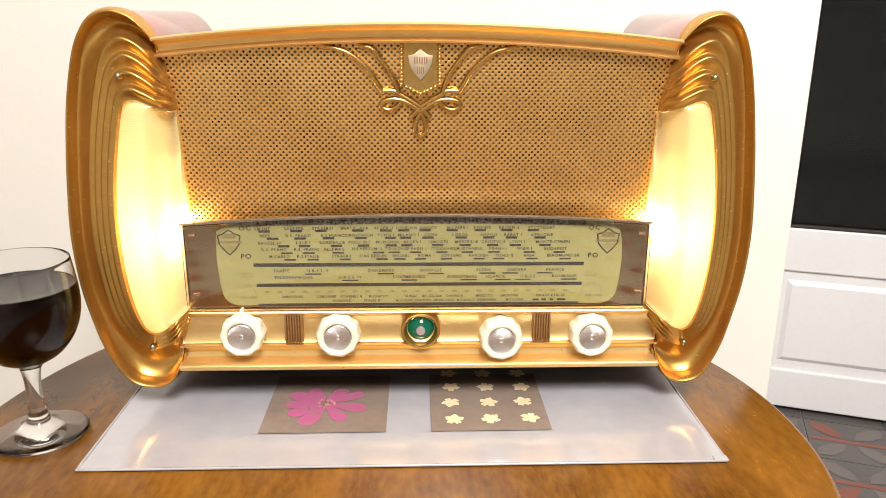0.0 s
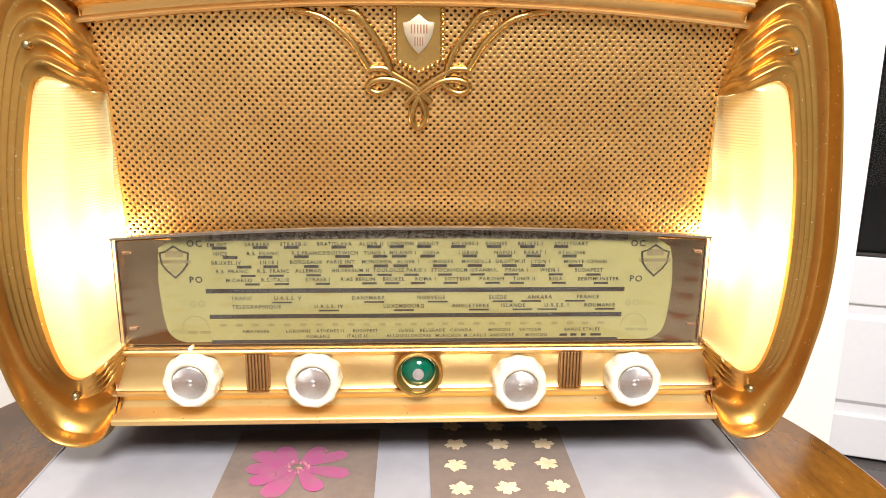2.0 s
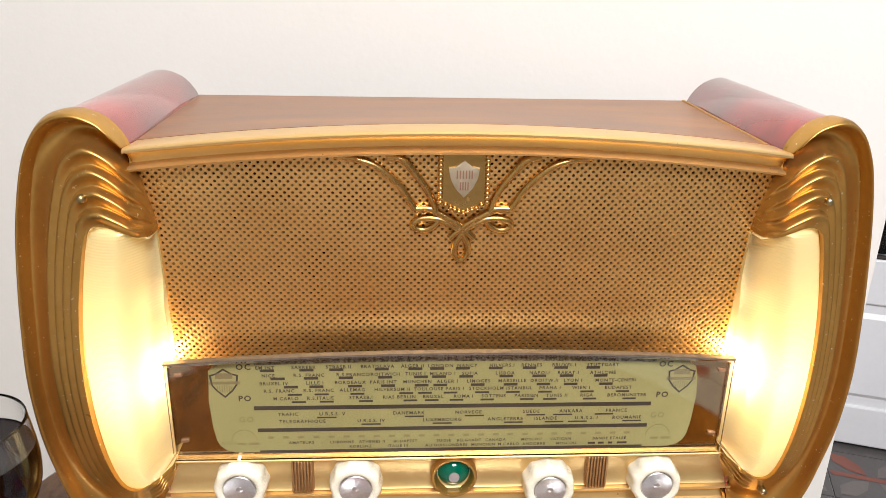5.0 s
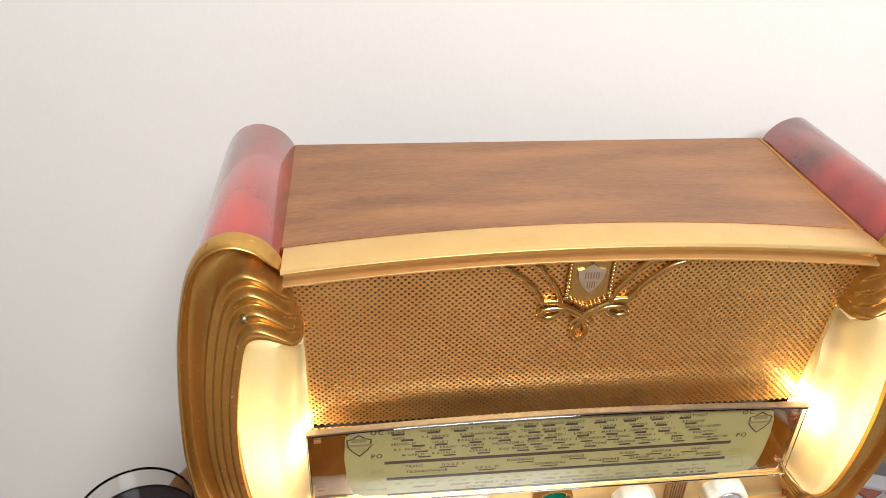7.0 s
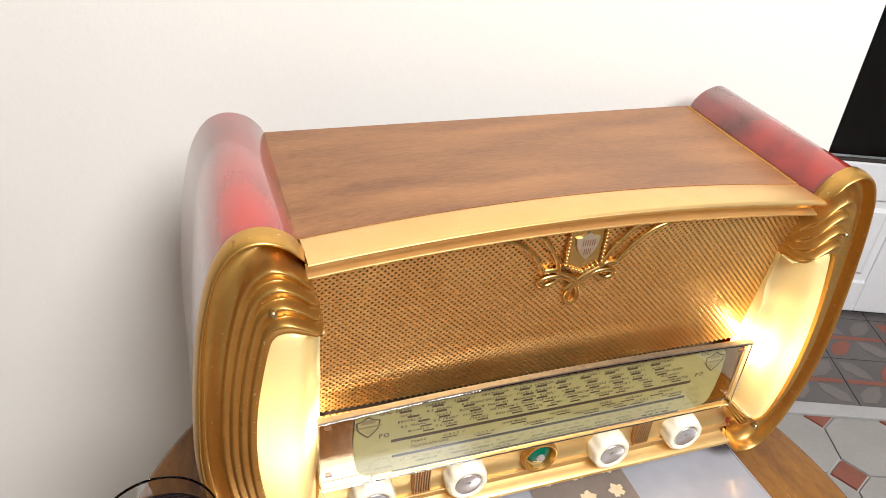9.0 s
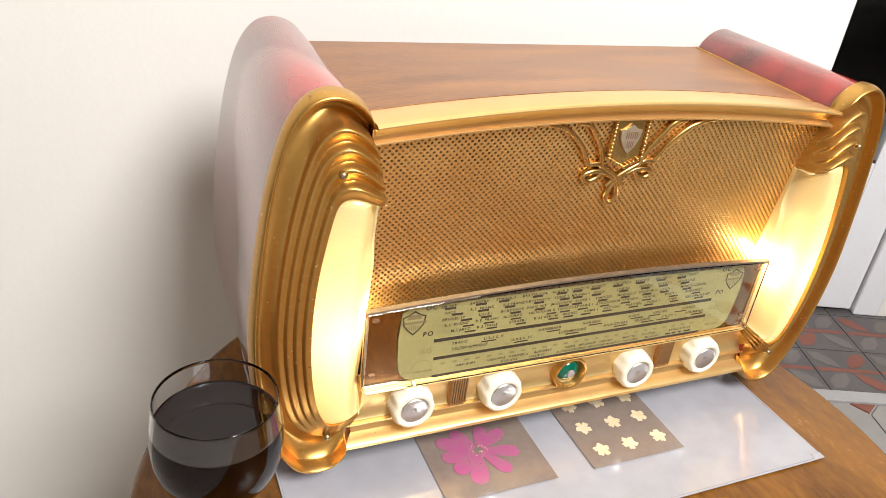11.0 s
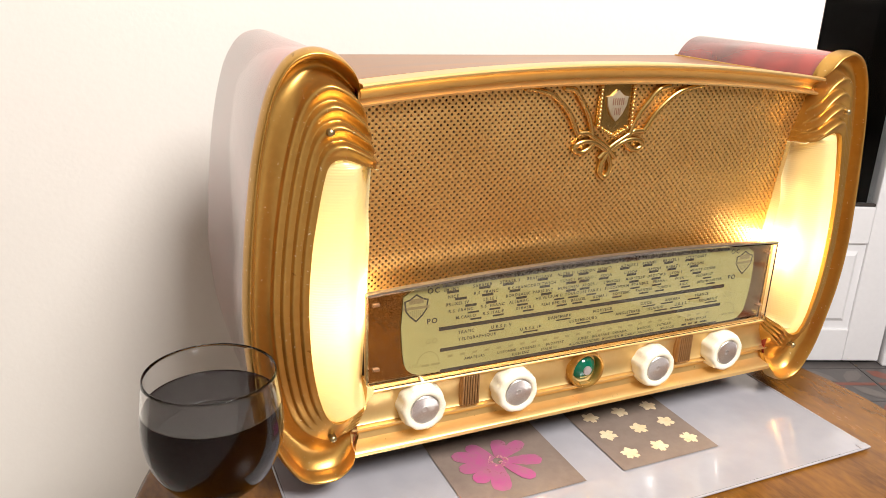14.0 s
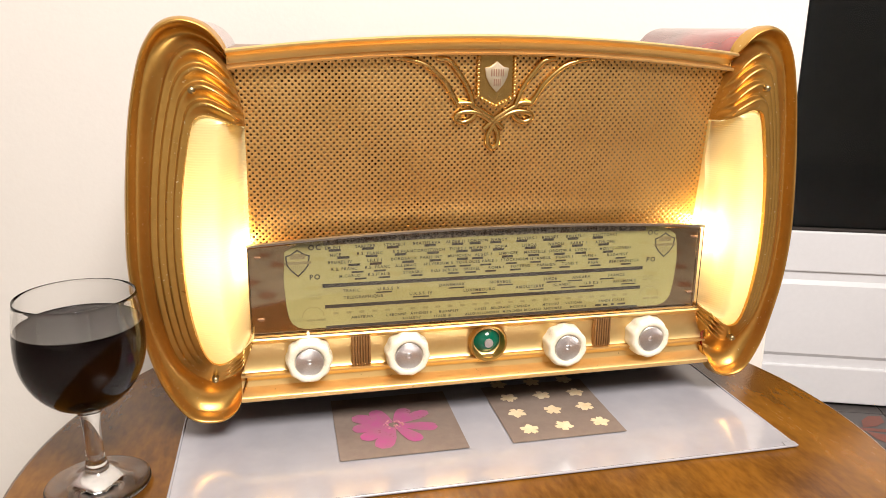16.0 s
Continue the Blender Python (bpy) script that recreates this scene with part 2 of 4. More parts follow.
def spline(points, n):
    """Smooth line through points of any dimension."""
    p = np.array(points, float)
    p = np.vstack([2 * p[0] - p[1], p, 2 * p[-1] - p[-2]])
    out, k = [], len(p) - 3
    for s in np.linspace(0, k, n):
        i = min(int(s), k - 1)
        f = s - i
        a, b, c, d = p[i : i + 4]
        out.append(0.5 * (2 * b + (c - a) * f + (2 * a - 5 * b + 4 * c - d) * f**2 + (3 * b - a - 3 * c + d) * f**3))
    return np.array(out)


def tube(name, points, radius, sides=8, closed=False, flat=1.0):
    pts = [Vector(p) for p in points]
    rings = []
    n = len(pts)
    side = None
    for i, p in enumerate(pts):
        d = (pts[(i + 1) % n] - pts[i - 1]) if closed else (pts[min(i + 1, n - 1)] - pts[max(i - 1, 0)])
        d.normalize()
        if side is None:
            side = d.orthogonal().normalized()
        side = (side - d * side.dot(d)).normalized()
        up = d.cross(side)
        r = radius(i / (n - 1)) if callable(radius) else radius
        rings.append([p + (side * math.cos(a) + up * math.sin(a)) * r for a in (2 * math.pi * j / sides for j in range(sides))])
    if flat != 1.0:
        rings = [[Vector((q.x, p.y + (q.y - p.y) * flat, q.z)) for q in ring] for ring, p in zip(rings, pts)]
    return loft(name, rings, close_u=closed, close_v=True, caps=not closed, degrees=70)


def mirrored(me, name):
    out = me.copy()
    out.name = name
    bm = bmesh.new()
    bm.from_mesh(out)
    bmesh.ops.scale(bm, vec=(-1, 1, 1), verts=bm.verts)
    bmesh.ops.reverse_faces(bm, faces=bm.faces)
    bm.to_mesh(out)
    bm.free()
    return out


def text_mesh(words, size):
    """One mesh of many words; words: (text, x, z) with x the middle."""
    verts, faces = [], []
    for body, x, z in words:
        cu = bpy.data.curves.new("word", "FONT")
        cu.body, cu.size, cu.align_x, cu.align_y = body, size, "CENTER", "CENTER"
        cu.resolution_u = 2
        cu.space_character = 1.22
        cu.offset = size * 0.022
        ob = bpy.data.objects.new("word", cu)
        me = bpy.data.meshes.new_from_object(ob)
        k = len(verts)
        verts += [(v.co.x + x, 0, v.co.y + z) for v in me.vertices]
        faces += [tuple(k + i for i in p.vertices) for p in me.polygons]
        bpy.data.objects.remove(ob)
        bpy.data.curves.remove(cu)
        bpy.data.meshes.remove(me)
    return mesh_of("words", verts, faces)


def bars_mesh(bars):
    """Flat printed bars: (x, z, width, height)."""
    verts, faces = [], []
    for x, z, w, h in bars:
        k = len(verts)
        verts += [(x - w / 2, 0, z - h / 2), (x + w / 2, 0, z - h / 2), (x + w / 2, 0, z + h / 2), (x - w / 2, 0, z + h / 2)]
        faces.append((k, k + 1, k + 2, k + 3))
    return mesh_of("bars", verts, faces)


# ---------------- room ----------------
ANGLE = -20.5
ROOM = pose(0, 0, 0, 0, 0, ANGLE)  # u runs along the wall, n away from it
WALL_N, WALL_U, DOOR_N, HIGH = 0.3009, 0.2964, 0.915, 2.5


BACK_N, BACK_U = 0.2654, 0.3286  # the wall behind the table stands a little askew


def structure(name, bm, mat, label):
    ob = part(name, bm, mat, None, label, m=ROOM.copy())
    ob["kind"] = "structure"
    return ob


north = structure("wall_north", box((-2.45, BACK_N, 0), (BACK_U, BACK_N + 0.1, HIGH), 0.003), WALL, "cream painted plaster wall behind the small table")
north.matrix_world = pose(0, 0, 0, 0, 0, -14.0)
structure("wall_passage", box((WALL_U - 0.12, WALL_N + 0.024, 0), (WALL_U, DOOR_N + 0.1, HIGH)), WALL, "cream painted plaster side of the passage to the door")
# west and east are out of view, added dark to hold down bounce
structure("wall_west", box((-2.42, -2.6, 0), (-2.3, WALL_N + 0.35, HIGH)), UNSEEN_DARK, "unseen side wall, added dark to cut fill light and reflections")
structure("wall_south", box((-2.42, -2.72, 0), (3.1, -2.6, HIGH)), WALL, "cream painted plaster wall of the room")
structure("wall_east", box((3.0, -2.6, 0), (3.12, DOOR_N + 0.1, HIGH)), UNSEEN_DARK, "unseen side wall, added dark to cut fill light and reflections")
DOOR_L, DOOR_R, DOOR_H = 0.322, 0.918, 2.02
structure("wall_door_side", box((DOOR_R + 0.06, DOOR_N, 0), (3.0, DOOR_N + 0.1, HIGH)), WALL, "cream painted plaster wall beside the glazed door")
structure("wall_over_door", box((WALL_U, DOOR_N, DOOR_H + 0.05), (DOOR_R + 0.06, DOOR_N + 0.1, HIGH)), WALL, "cream painted plaster wall over the glazed door")
structure("ceiling", box((-2.42, -2.72, HIGH), (3.12, DOOR_N + 0.1, HIGH + 0.1)), CEIL, "white painted plaster ceiling")

# glazed door at the end of the passage
door = thing("door_1", (0, 0, 0), "white painted wooden door with a large dark glass pane over a moulded panel", "door", m=ROOM.copy())
door["kind"] = "structure"
frame_label = "white painted door frame"
part("frame_post", box((DOOR_R, DOOR_N - 0.005, 0), (DOOR_R + 0.06, DOOR_N + 0.09, DOOR_H + 0.05), 0.004), DOOR_WHITE, door, frame_label)
part("frame_post", box((WALL_U + 0.001, DOOR_N - 0.005, 0), (DOOR_L - 0.004, DOOR_N + 0.09, DOOR_H + 0.05), 0.004), DOOR_WHITE, door, frame_label)
part("frame_head", box((DOOR_L - 0.004, DOOR_N - 0.005, DOOR_H), (DOOR_R, DOOR_N + 0.09, DOOR_H + 0.05), 0.004), DOOR_WHITE, door, frame_label)
D0, D1 = DOOR_N + 0.005, DOOR_N + 0.045
part("stile", box((DOOR_R - 0.087, D0, 0.008), (DOOR_R - 0.004, D1, DOOR_H - 0.004), 0.003), DOOR_WHITE, door)
part("stile", box((DOOR_L, D0, 0.008), (DOOR_L + 0.046, D1, DOOR_H - 0.004), 0.003), DOOR_WHITE, door)
part("top_rail", box((DOOR_L + 0.046, D0, DOOR_H - 0.12), (DOOR_R - 0.087, D1, DOOR_H - 0.004), 0.003), DOOR_WHITE, door)
part("middle_rail", box((DOOR_L + 0.046, D0, 0.281), (DOOR_R - 0.087, D1, 0.362), 0.003), DOOR_WHITE, door)
part("bottom_rail", box((DOOR_L + 0.046, D0, 0.008), (DOOR_R - 0.087, D1, 0.085), 0.003), DOOR_WHITE, door)
pan = box((DOOR_L + 0.041, D0 + 0.006, 0.083), (DOOR_R - 0.082, D1 - 0.006, 0.283))
front = min(pan.faces, key=lambda f: f.calc_center_median().y)
bmesh.ops.inset_region(pan, faces=[front], thickness=0.028, depth=0.0)
bmesh.ops.inset_region(pan, faces=[front], thickness=0.012, depth=0.006)
part("moulded_panel", pan, DOOR_WHITE, door)
part("pane", box((DOOR_L + 0.041, D0 + 0.014, 0.360), (DOOR_R - 0.082, D0 + 0.019, DOOR_H - 0.115)), PANE_GLASS, door, "dark glass pane with night behind")
part("glazing_bead", box((DOOR_L + 0.046, D0 + 0.002, 0.362), (DOOR_R - 0.087, D0 + 0.012, 0.368), 0.002), DARK, door, "dark glazing bead")
structure("backdrop", box((DOOR_L - 0.3, DOOR_N + 0.5, 0), (DOOR_R + 0.5, DOOR_N + 0.52, 2.4)), NIGHT, "black night outside the glazed door")

# ---------------- floor ----------------
structure("floor", box((-2.42, -2.72, -0.06), (3.12, DOOR_N + 0.6, -0.004)), GROUT, "pale grout bed under cement floor tiles")
SILL_N = 0.588


def tile_poly(pts, h=0.004):
    k = len(pts)
    verts = [(x, y, -h) for x, y in pts] + [(x, y, 0) for x, y in pts]
    faces = [tuple(range(k, 2 * k))] + [(i, (i + 1) % k, k + (i + 1) % k, k + i) for i in range(k)]
    return mesh_of("tile", verts, faces)


def clip_n(pts, lim, sign):
    """The part of a polygon with sign * n under sign * lim."""
    out = []
    for i, p in enumerate(pts):
        q = pts[(i + 1) % len(pts)]
        a, b = sign * (lim - p[1]), sign * (lim - q[1])
        if a >= 0:
            out.append(p)
        if a * b < 0:
            f = a / (a - b)
            out.append((p[0] + f * (q[0] - p[0]), p[1] + f * (q[1] - p[1])))
    return out


floor_ob = bpy.data.objects["floor"]
part("threshold", box((WALL_U, SILL_N, -0.004), (3.0, SILL_N + 0.031, 0.004), 0.0015), MARBLE, floor_ob, "pale stone threshold strip")
# large octagons with small red diamonds on the near side
PITCH, CUT = 0.141, 0.034
for i in range(-2, 13):
    for j in range(-1, 12):
        cx, cy = 0.5515 + (i - 1) * PITCH, 0.592 - PITCH / 2 - j * PITCH
        h = PITCH / 2 - 0.0018
        pts = [(-h, -h + CUT), (-h + CUT, -h), (h - CUT, -h), (h, -h + CUT), (h, h - CUT), (h - CUT, h), (-h + CUT, h), (-h, h - CUT)]
        pts = clip_n([(cx + x, cy + y) for x, y in pts], SILL_N - 0.002, 1)
        if len(pts) > 2:
            part("tile", tile_poly([(x - cx, y - cy) for x, y in pts]), TILE_GREY, floor_ob, at=(cx, cy, 0))
        dx, dy = cx + PITCH / 2, cy + PITCH / 2
        d = CUT - 0.003
        pts = clip_n([(dx - d, dy), (dx, dy - d), (dx + d, dy), (dx, dy + d)], SILL_N - 0.002, 1)
        if len(pts) > 2:
            part("tile", tile_poly([(x - dx, y - dy) for x, y in pts]), TILE_RED, floor_ob, at=(dx, dy, 0))
# the rest of the octagon floor, beyond the tiles beside the table
verts, faces, red_verts, red_faces = [], [], [], []
for i in range(-21, 20):
    for j in range(-1, 25):
        if -2 <= i < 13 and j < 12:
            continue
        cx, cy = 0.5515 + (i - 1) * PITCH, 0.592 - PITCH / 2 - j * PITCH
        if cx < -2.3 or cx > 2.95 or cy < -2.55 or (i < -2 and j < 1):
            continue
        h = PITCH / 2 - 0.0018
        k = len(verts)
        ring = [(-h, -h + CUT), (-h + CUT, -h), (h - CUT, -h), (h, -h + CUT), (h, h - CUT), (h - CUT, h), (-h + CUT, h), (-h, h - CUT)]
        if cy + h > SILL_N:
            continue
        verts += [(cx + x, cy + y, 0) for x, y in ring]
        faces.append(tuple(range(k, k + 8)))
        k, d = len(red_verts), CUT - 0.003
        dx, dy = cx + PITCH / 2, cy + PITCH / 2
        if dy + d < SILL_N:
            red_verts += [(dx - d, dy, 0), (dx, dy - d, 0), (dx + d, dy, 0), (dx, dy + d, 0)]
            red_faces.append((k, k + 1, k + 2, k + 3))
for name, v, f, mt in (("octagon_tiles", verts, faces, TILE_GREY), ("diamond_tiles", red_verts, red_faces, TILE_RED)):
    part(name, mesh_of(name, v, f), mt, floor_ob)["kind"] = "stuff"
# patterned squares between threshold and door
SQ = 0.14
for i in range(0, 14):
    for j in range(0, 4):
        cx, cy = WALL_U + 0.072 + i * SQ, SILL_N + 0.032 + SQ / 2 + j * SQ
        if cy > DOOR_N + 0.1:
            continue
        h = SQ / 2 - 0.0012
        top = min(h, DOOR_N - cy + 0.09)
        base = part("tile", tile_poly([(-h, -h), (h, -h), (h, top), (-h, top)]), TILE_DARK, floor_ob, at=(cx, cy, 0))
        if cy + h < DOOR_N:
            for s in range(4):
                a = math.pi / 2 * s
                rot = lambda x, y: (x * math.cos(a) - y * math.sin(a), x * math.sin(a) + y * math.cos(a))
                leaf = [rot(x, y) for x, y in ((0.008, 0.008), (0.035, 0.015), (0.057, 0.035), (0.060, 0.060), (0.035, 0.057), (0.015, 0.035))]
                verts = [(x, y, 0.0006) for x, y in leaf]
                part("petal_inlay", mesh_of("inlay", verts, [tuple(range(6))]), TILE_SCROLL if (i + j + s) % 3 else TILE_RED, base)
            band = [(-0.066, -0.006), (0.066, -0.006), (0.066, 0.006), (-0.066, 0.006)]
            part("band_inlay", mesh_of("inlay", [(x, y, 0.0004) for x, y in band], [(0, 1, 2, 3)]), TILE_RED, base)

# ---------------- table ----------------
TOP = 0.398
table = thing("side_table", (-0.028, -0.023, 0), "round polished brown wooden side table against the wall", "table")


def table_ring(r):
    """A circle with a straight back where the table meets the wall."""
    away, pts = Vector((math.sin(radians(14)), math.cos(radians(14)))), []
    for i in range(144):
        p = Vector((r * math.cos(2 * math.pi * i / 144), r * math.sin(2 * math.pi * i / 144)))
        over = (p + Vector((-0.028, -0.023))).dot(away) - (BACK_N - 0.001 - 0.3315 + r)
        pts.append(p - away * max(0.0, over))
    return pts


prof = [(0.315, TOP - 0.030), (0.327, TOP - 0.026), (0.331, TOP - 0.018), (0.3315, TOP - 0.009), (0.329, TOP - 0.003), (0.324, TOP)]
rings = [[(p.x, p.y, z) for p in table_ring(r)] for r, z in prof]
part("tabletop", loft("tabletop", rings, close_v=True, caps=True, degrees=50), TABLE_WOOD, table)
part("apron", loft("apron", [[(p.x, p.y, z) for p in table_ring(0.27)] for z in (TOP - 0.09, TOP - 0.031)], close_v=True, caps=True), TABLE_WOOD, table)
leg = lathe("leg", [(0.001, 0), (0.014, 0), (0.016, 0.02), (0.013, 0.05), (0.019, 0.15), (0.022, 0.26), (0.02, 0.28), (0.024, 0.29), (0.024, TOP - 0.031), (0.001, TOP - 0.031)], 24)
for x, y in ((-0.2, -0.15), (0.2, -0.15), (-0.17, 0.13), (0.15, 0.13)):
    part("leg", leg, TABLE_WOOD, table, at=(x, y, 0))

# ---------------- laminated mat with pressed flowers ----------------
mat_ob = thing("table_mat", (-0.0115, 0.057, TOP), "clear laminated white place mat with two pressed flower pictures", "place mat")
MX, MY = 0.2335, 0.14


def wavy_sheet(hx, hy, z, n=28, thick=0.0009):
    rows = []
    for i in range(n + 1):
        row = []
        for j in range(n + 1):
            x, y = -hx + 2 * hx * i / n, -hy + 2 * hy * j / n
            e = max(abs(x) / hx, abs(y) / hy)
            lift = 0.0011 * max(0, e - 0.9) / 0.1 * (0.5 + noise.noise((x * 14, y * 14, 3)))
            row.append((x, y, z + max(0, lift)))
        rows.append(row)
    return loft("sheet", rows, degrees=80)


part("sheet", wavy_sheet(MX, MY, 0.0012), SHEET, mat_ob)
edge = [(-MX, -MY, 0.0016), (MX, -MY, 0.0016), (MX, MY, 0.0016), (-MX, MY, 0.0016)]
loop_pts = []
for a, b in zip(edge, edge[1:] + edge[:1]):
    loop_pts += [tuple(Vector(a).lerp(Vector(b), s / 30)) for s in range(30)]
part("sealed_edge", tube("edge", loop_pts, 0.0011, 6, True), SHEET, mat_ob, "clear sealed plastic edge")
part("lifted_corner", box((MX - 0.009, -MY - 0.001, 0.0016), (MX + 0.0015, -MY + 0.006, 0.0027), 0.0005), SHEET, mat_ob, "curled whitish plastic corner")


def flat_poly(pts, z):
    return mesh_of("flat", [(x, y, z) for x, y in pts], [tuple(range(len(pts)))])


ph1 = part("flower_picture", flat_poly([(-0.1155, -0.0935), (-0.0165, -0.0935), (-0.0165, 0.0055), (-0.1155, 0.0055)], 0.0022), PHOTO, mat_ob, "brownish picture with a pressed pink flower")
ph2 = part("flower_picture", flat_poly([(0.0185, -0.0935), (0.1135, -0.0935), (0.1135, 0.0055), (0.0185, 0.0055)], 0.0022), PHOTO, mat_ob, "brownish picture with rows of cream blossoms")
rnd = random.Random(4)


def petal_outline(length, width, ang, cx, cy, base=0.004, n=16):
    pts = []
    for s in range(n):
        f = s / (n - 1)
        pts.append((base + length * f, 1.18 * width * (0.25 + 0.75 * f) * (1 - f**4) ** 0.5 * (1 + 0.05 * rnd.uniform(-1, 1))))
    pts += [(x, -y) for x, y in reversed(pts)]
    return [(cx + x * math.cos(ang) - y * math.sin(ang), cy + x * math.sin(ang) + y * math.cos(ang)) for x, y in pts]


FX, FY = -0.0685, -0.047
for a, l, w in ((183, 0.030, 0.0088), (150, 0.033, 0.0092), (118, 0.027, 0.0080), (62, 0.026, 0.0078), (30, 0.032, 0.0076), (-16, 0.032, 0.0088), (-60, 0.030, 0.0080), (-112, 0.034, 0.0100), (215, 0.030, 0.0084)):
    part("petal", flat_poly(petal_outline(l, w, radians(a), FX, FY), 0.00245 + rnd.random() * 0.0004), PINK, ph1)
heart = bmesh.new()
for s in range(26):
    a, r = rnd.uniform(0, 6.28), 0.008 * math.sqrt(rnd.random())
    bmesh.ops.create_icosphere(heart, subdivisions=1, radius=rnd.uniform(0.0005, 0.0010), matrix=Matrix.Translation((FX + r * math.cos(a), FY + r * math.sin(a), 0.0029)))
part("flower_heart", heart, PINK_HEART, ph1, "pinkish seeded flower heart")
for r in range(4):
    for c in range(3):
        bx, by = 0.0365 + c * 0.0305 + rnd.uniform(-0.0015, 0.0015), -0.075 + r * 0.0275 + rnd.uniform(-0.001, 0.001)
        turn = rnd.uniform(0, 1.5)
        pts = []
        for s in range(64):
            a = 2 * math.pi * s / 64
            rad = 0.0078 * (0.50 + 0.50 * abs(math.cos(2.5 * (a - turn))) ** 0.55) * (1 + 0.07 * math.cos(11 * a + bx * 900) + 0.04 * math.cos(17 * a + by * 700))
            pts.append((bx + rad * math.cos(a), by + rad * math.sin(a)))
        part("blossom", flat_poly(pts, 0.0025), BLOSSOM, ph2)

# ---------------- wine glass ----------------
glass = thing("wine_glass", (-0.2945, -0.0300, TOP), "clear stemmed wine glass of dark red wine on the table", "wine glass")
outer = [(0.0, 0.0008), (0.027, 0.0008), (0.0335, 0.001), (0.0345, 0.0024), (0.0325, 0.0040), (0.0195, 0.0070), (0.0100, 0.0125), (0.0066, 0.020), (0.0058, 0.033), (0.0060, 0.048), (0.0078, 0.0570), (0.0130, 0.0615), (0.0235, 0.0680),
         (0.0325, 0.0785), (0.0382, 0.0915), (0.0402, 0.1040), (0.0400, 0.1160), (0.0386, 0.1290), (0.0371, 0.1400)]
o = spline(outer, 80)
inner_pts = [(0.0361, 0.1400), (0.0376, 0.1290), (0.0390, 0.1160), (0.0392, 0.1040), (0.0371, 0.0921), (0.0316, 0.0797), (0.0228, 0.0695), (0.0105, 0.0642), (0.0, 0.0632)]
inn = spline(inner_pts, 48)
prof = [(max(0.0002, r), h) for r, h in o] + [(0.0369, 0.1405), (0.0364, 0.1405)] + [(max(0.0002, r), h) for r, h in inn]
part("glass_body", lathe("glass", prof, 72, degrees=80), GLASS, glass)
WINE_LEVEL = 0.1205
wine_prof = [(max(0.0002, r + 0.00025), h) for r, h in inn[::-1] if h < WINE_LEVEL]
rim_r = wine_prof[-1][0]
wine_prof += [(rim_r, WINE_LEVEL + 0.0008), (rim_r - 0.0002, WINE_LEVEL + 0.0008)]
wine = part("wine", lathe("wine", wine_prof, 72, degrees=60), WINE, glass, "very dark red wine")
top_prof = [(rim_r - 0.0002, WINE_LEVEL + 0.0008), (rim_r - 0.0008, WINE_LEVEL + 0.0003), (rim_r - 0.0025, WINE_LEVEL), (0.0002, WINE_LEVEL)]
part("wine_surface", lathe("wine_surface", top_prof, 72, degrees=60), WINE_TOP, wine, "still dark wine surface with a raised rim")

# ---------------- valve radio ----------------
radio = thing("valve_radio", (0, 0, TOP), "vintage gold-fronted valve radio with burgundy sides and lit lamps", "radio")
ZB = 0.75  # heights below are given over the floor


def L(x, y, z):
    return (x, y, z - ZB)


def arch(x, rise=0.011, half=0.19):
    return rise * (1 - (x / half) ** 2)


BACK = 0.184
# outline of the end frame (outer) and of its lamp opening (inner), from the inner top round the outside to the inner foot
OUTER = [(0.191, 1.037), (0.194, 1.049), (0.200, 1.058), (0.208, 1.064), (0.220, 1.067), (0.2315, 1.0635), (0.240, 1.054), (0.2475, 1.037), (0.2550, 1.005), (0.2605, 0.968), (0.2640, 0.934),
         (0.2660, 0.899), (0.2640, 0.863), (0.2590, 0.834), (0.2515, 0.805), (0.2415, 0.784), (0.2325, 0.773), (0.221, 0.769), (0.209, 0.7705), (0.199, 0.780), (0.193, 0.798)]
INNER = [(0.1825, 0.9942), (0.184, 0.9945), (0.190, 0.9968), (0.197, 0.9995), (0.204, 1.0022), (0.2105, 1.0025), (0.2155, 0.999), (0.2185, 0.990), (0.2225, 0.970), (0.2260, 0.948), (0.2282, 0.925),
         (0.2290, 0.902), (0.2283, 0.878), (0.2262, 0.857), (0.2230, 0.840), (0.2188, 0.8275), (0.2140, 0.8215), (0.2075, 0.8205), (0.200, 0.825), (0.192, 0.832), (0.185, 0.838)]
NV = 150
O_LINE, I_LINE = spline(OUTER, NV), spline(INNER, NV)


def smooth(e0, e1, x):
    f = min(1, max(0, (x - e0) / (e1 - e0)))
    return f * f * (3 - 2 * f)


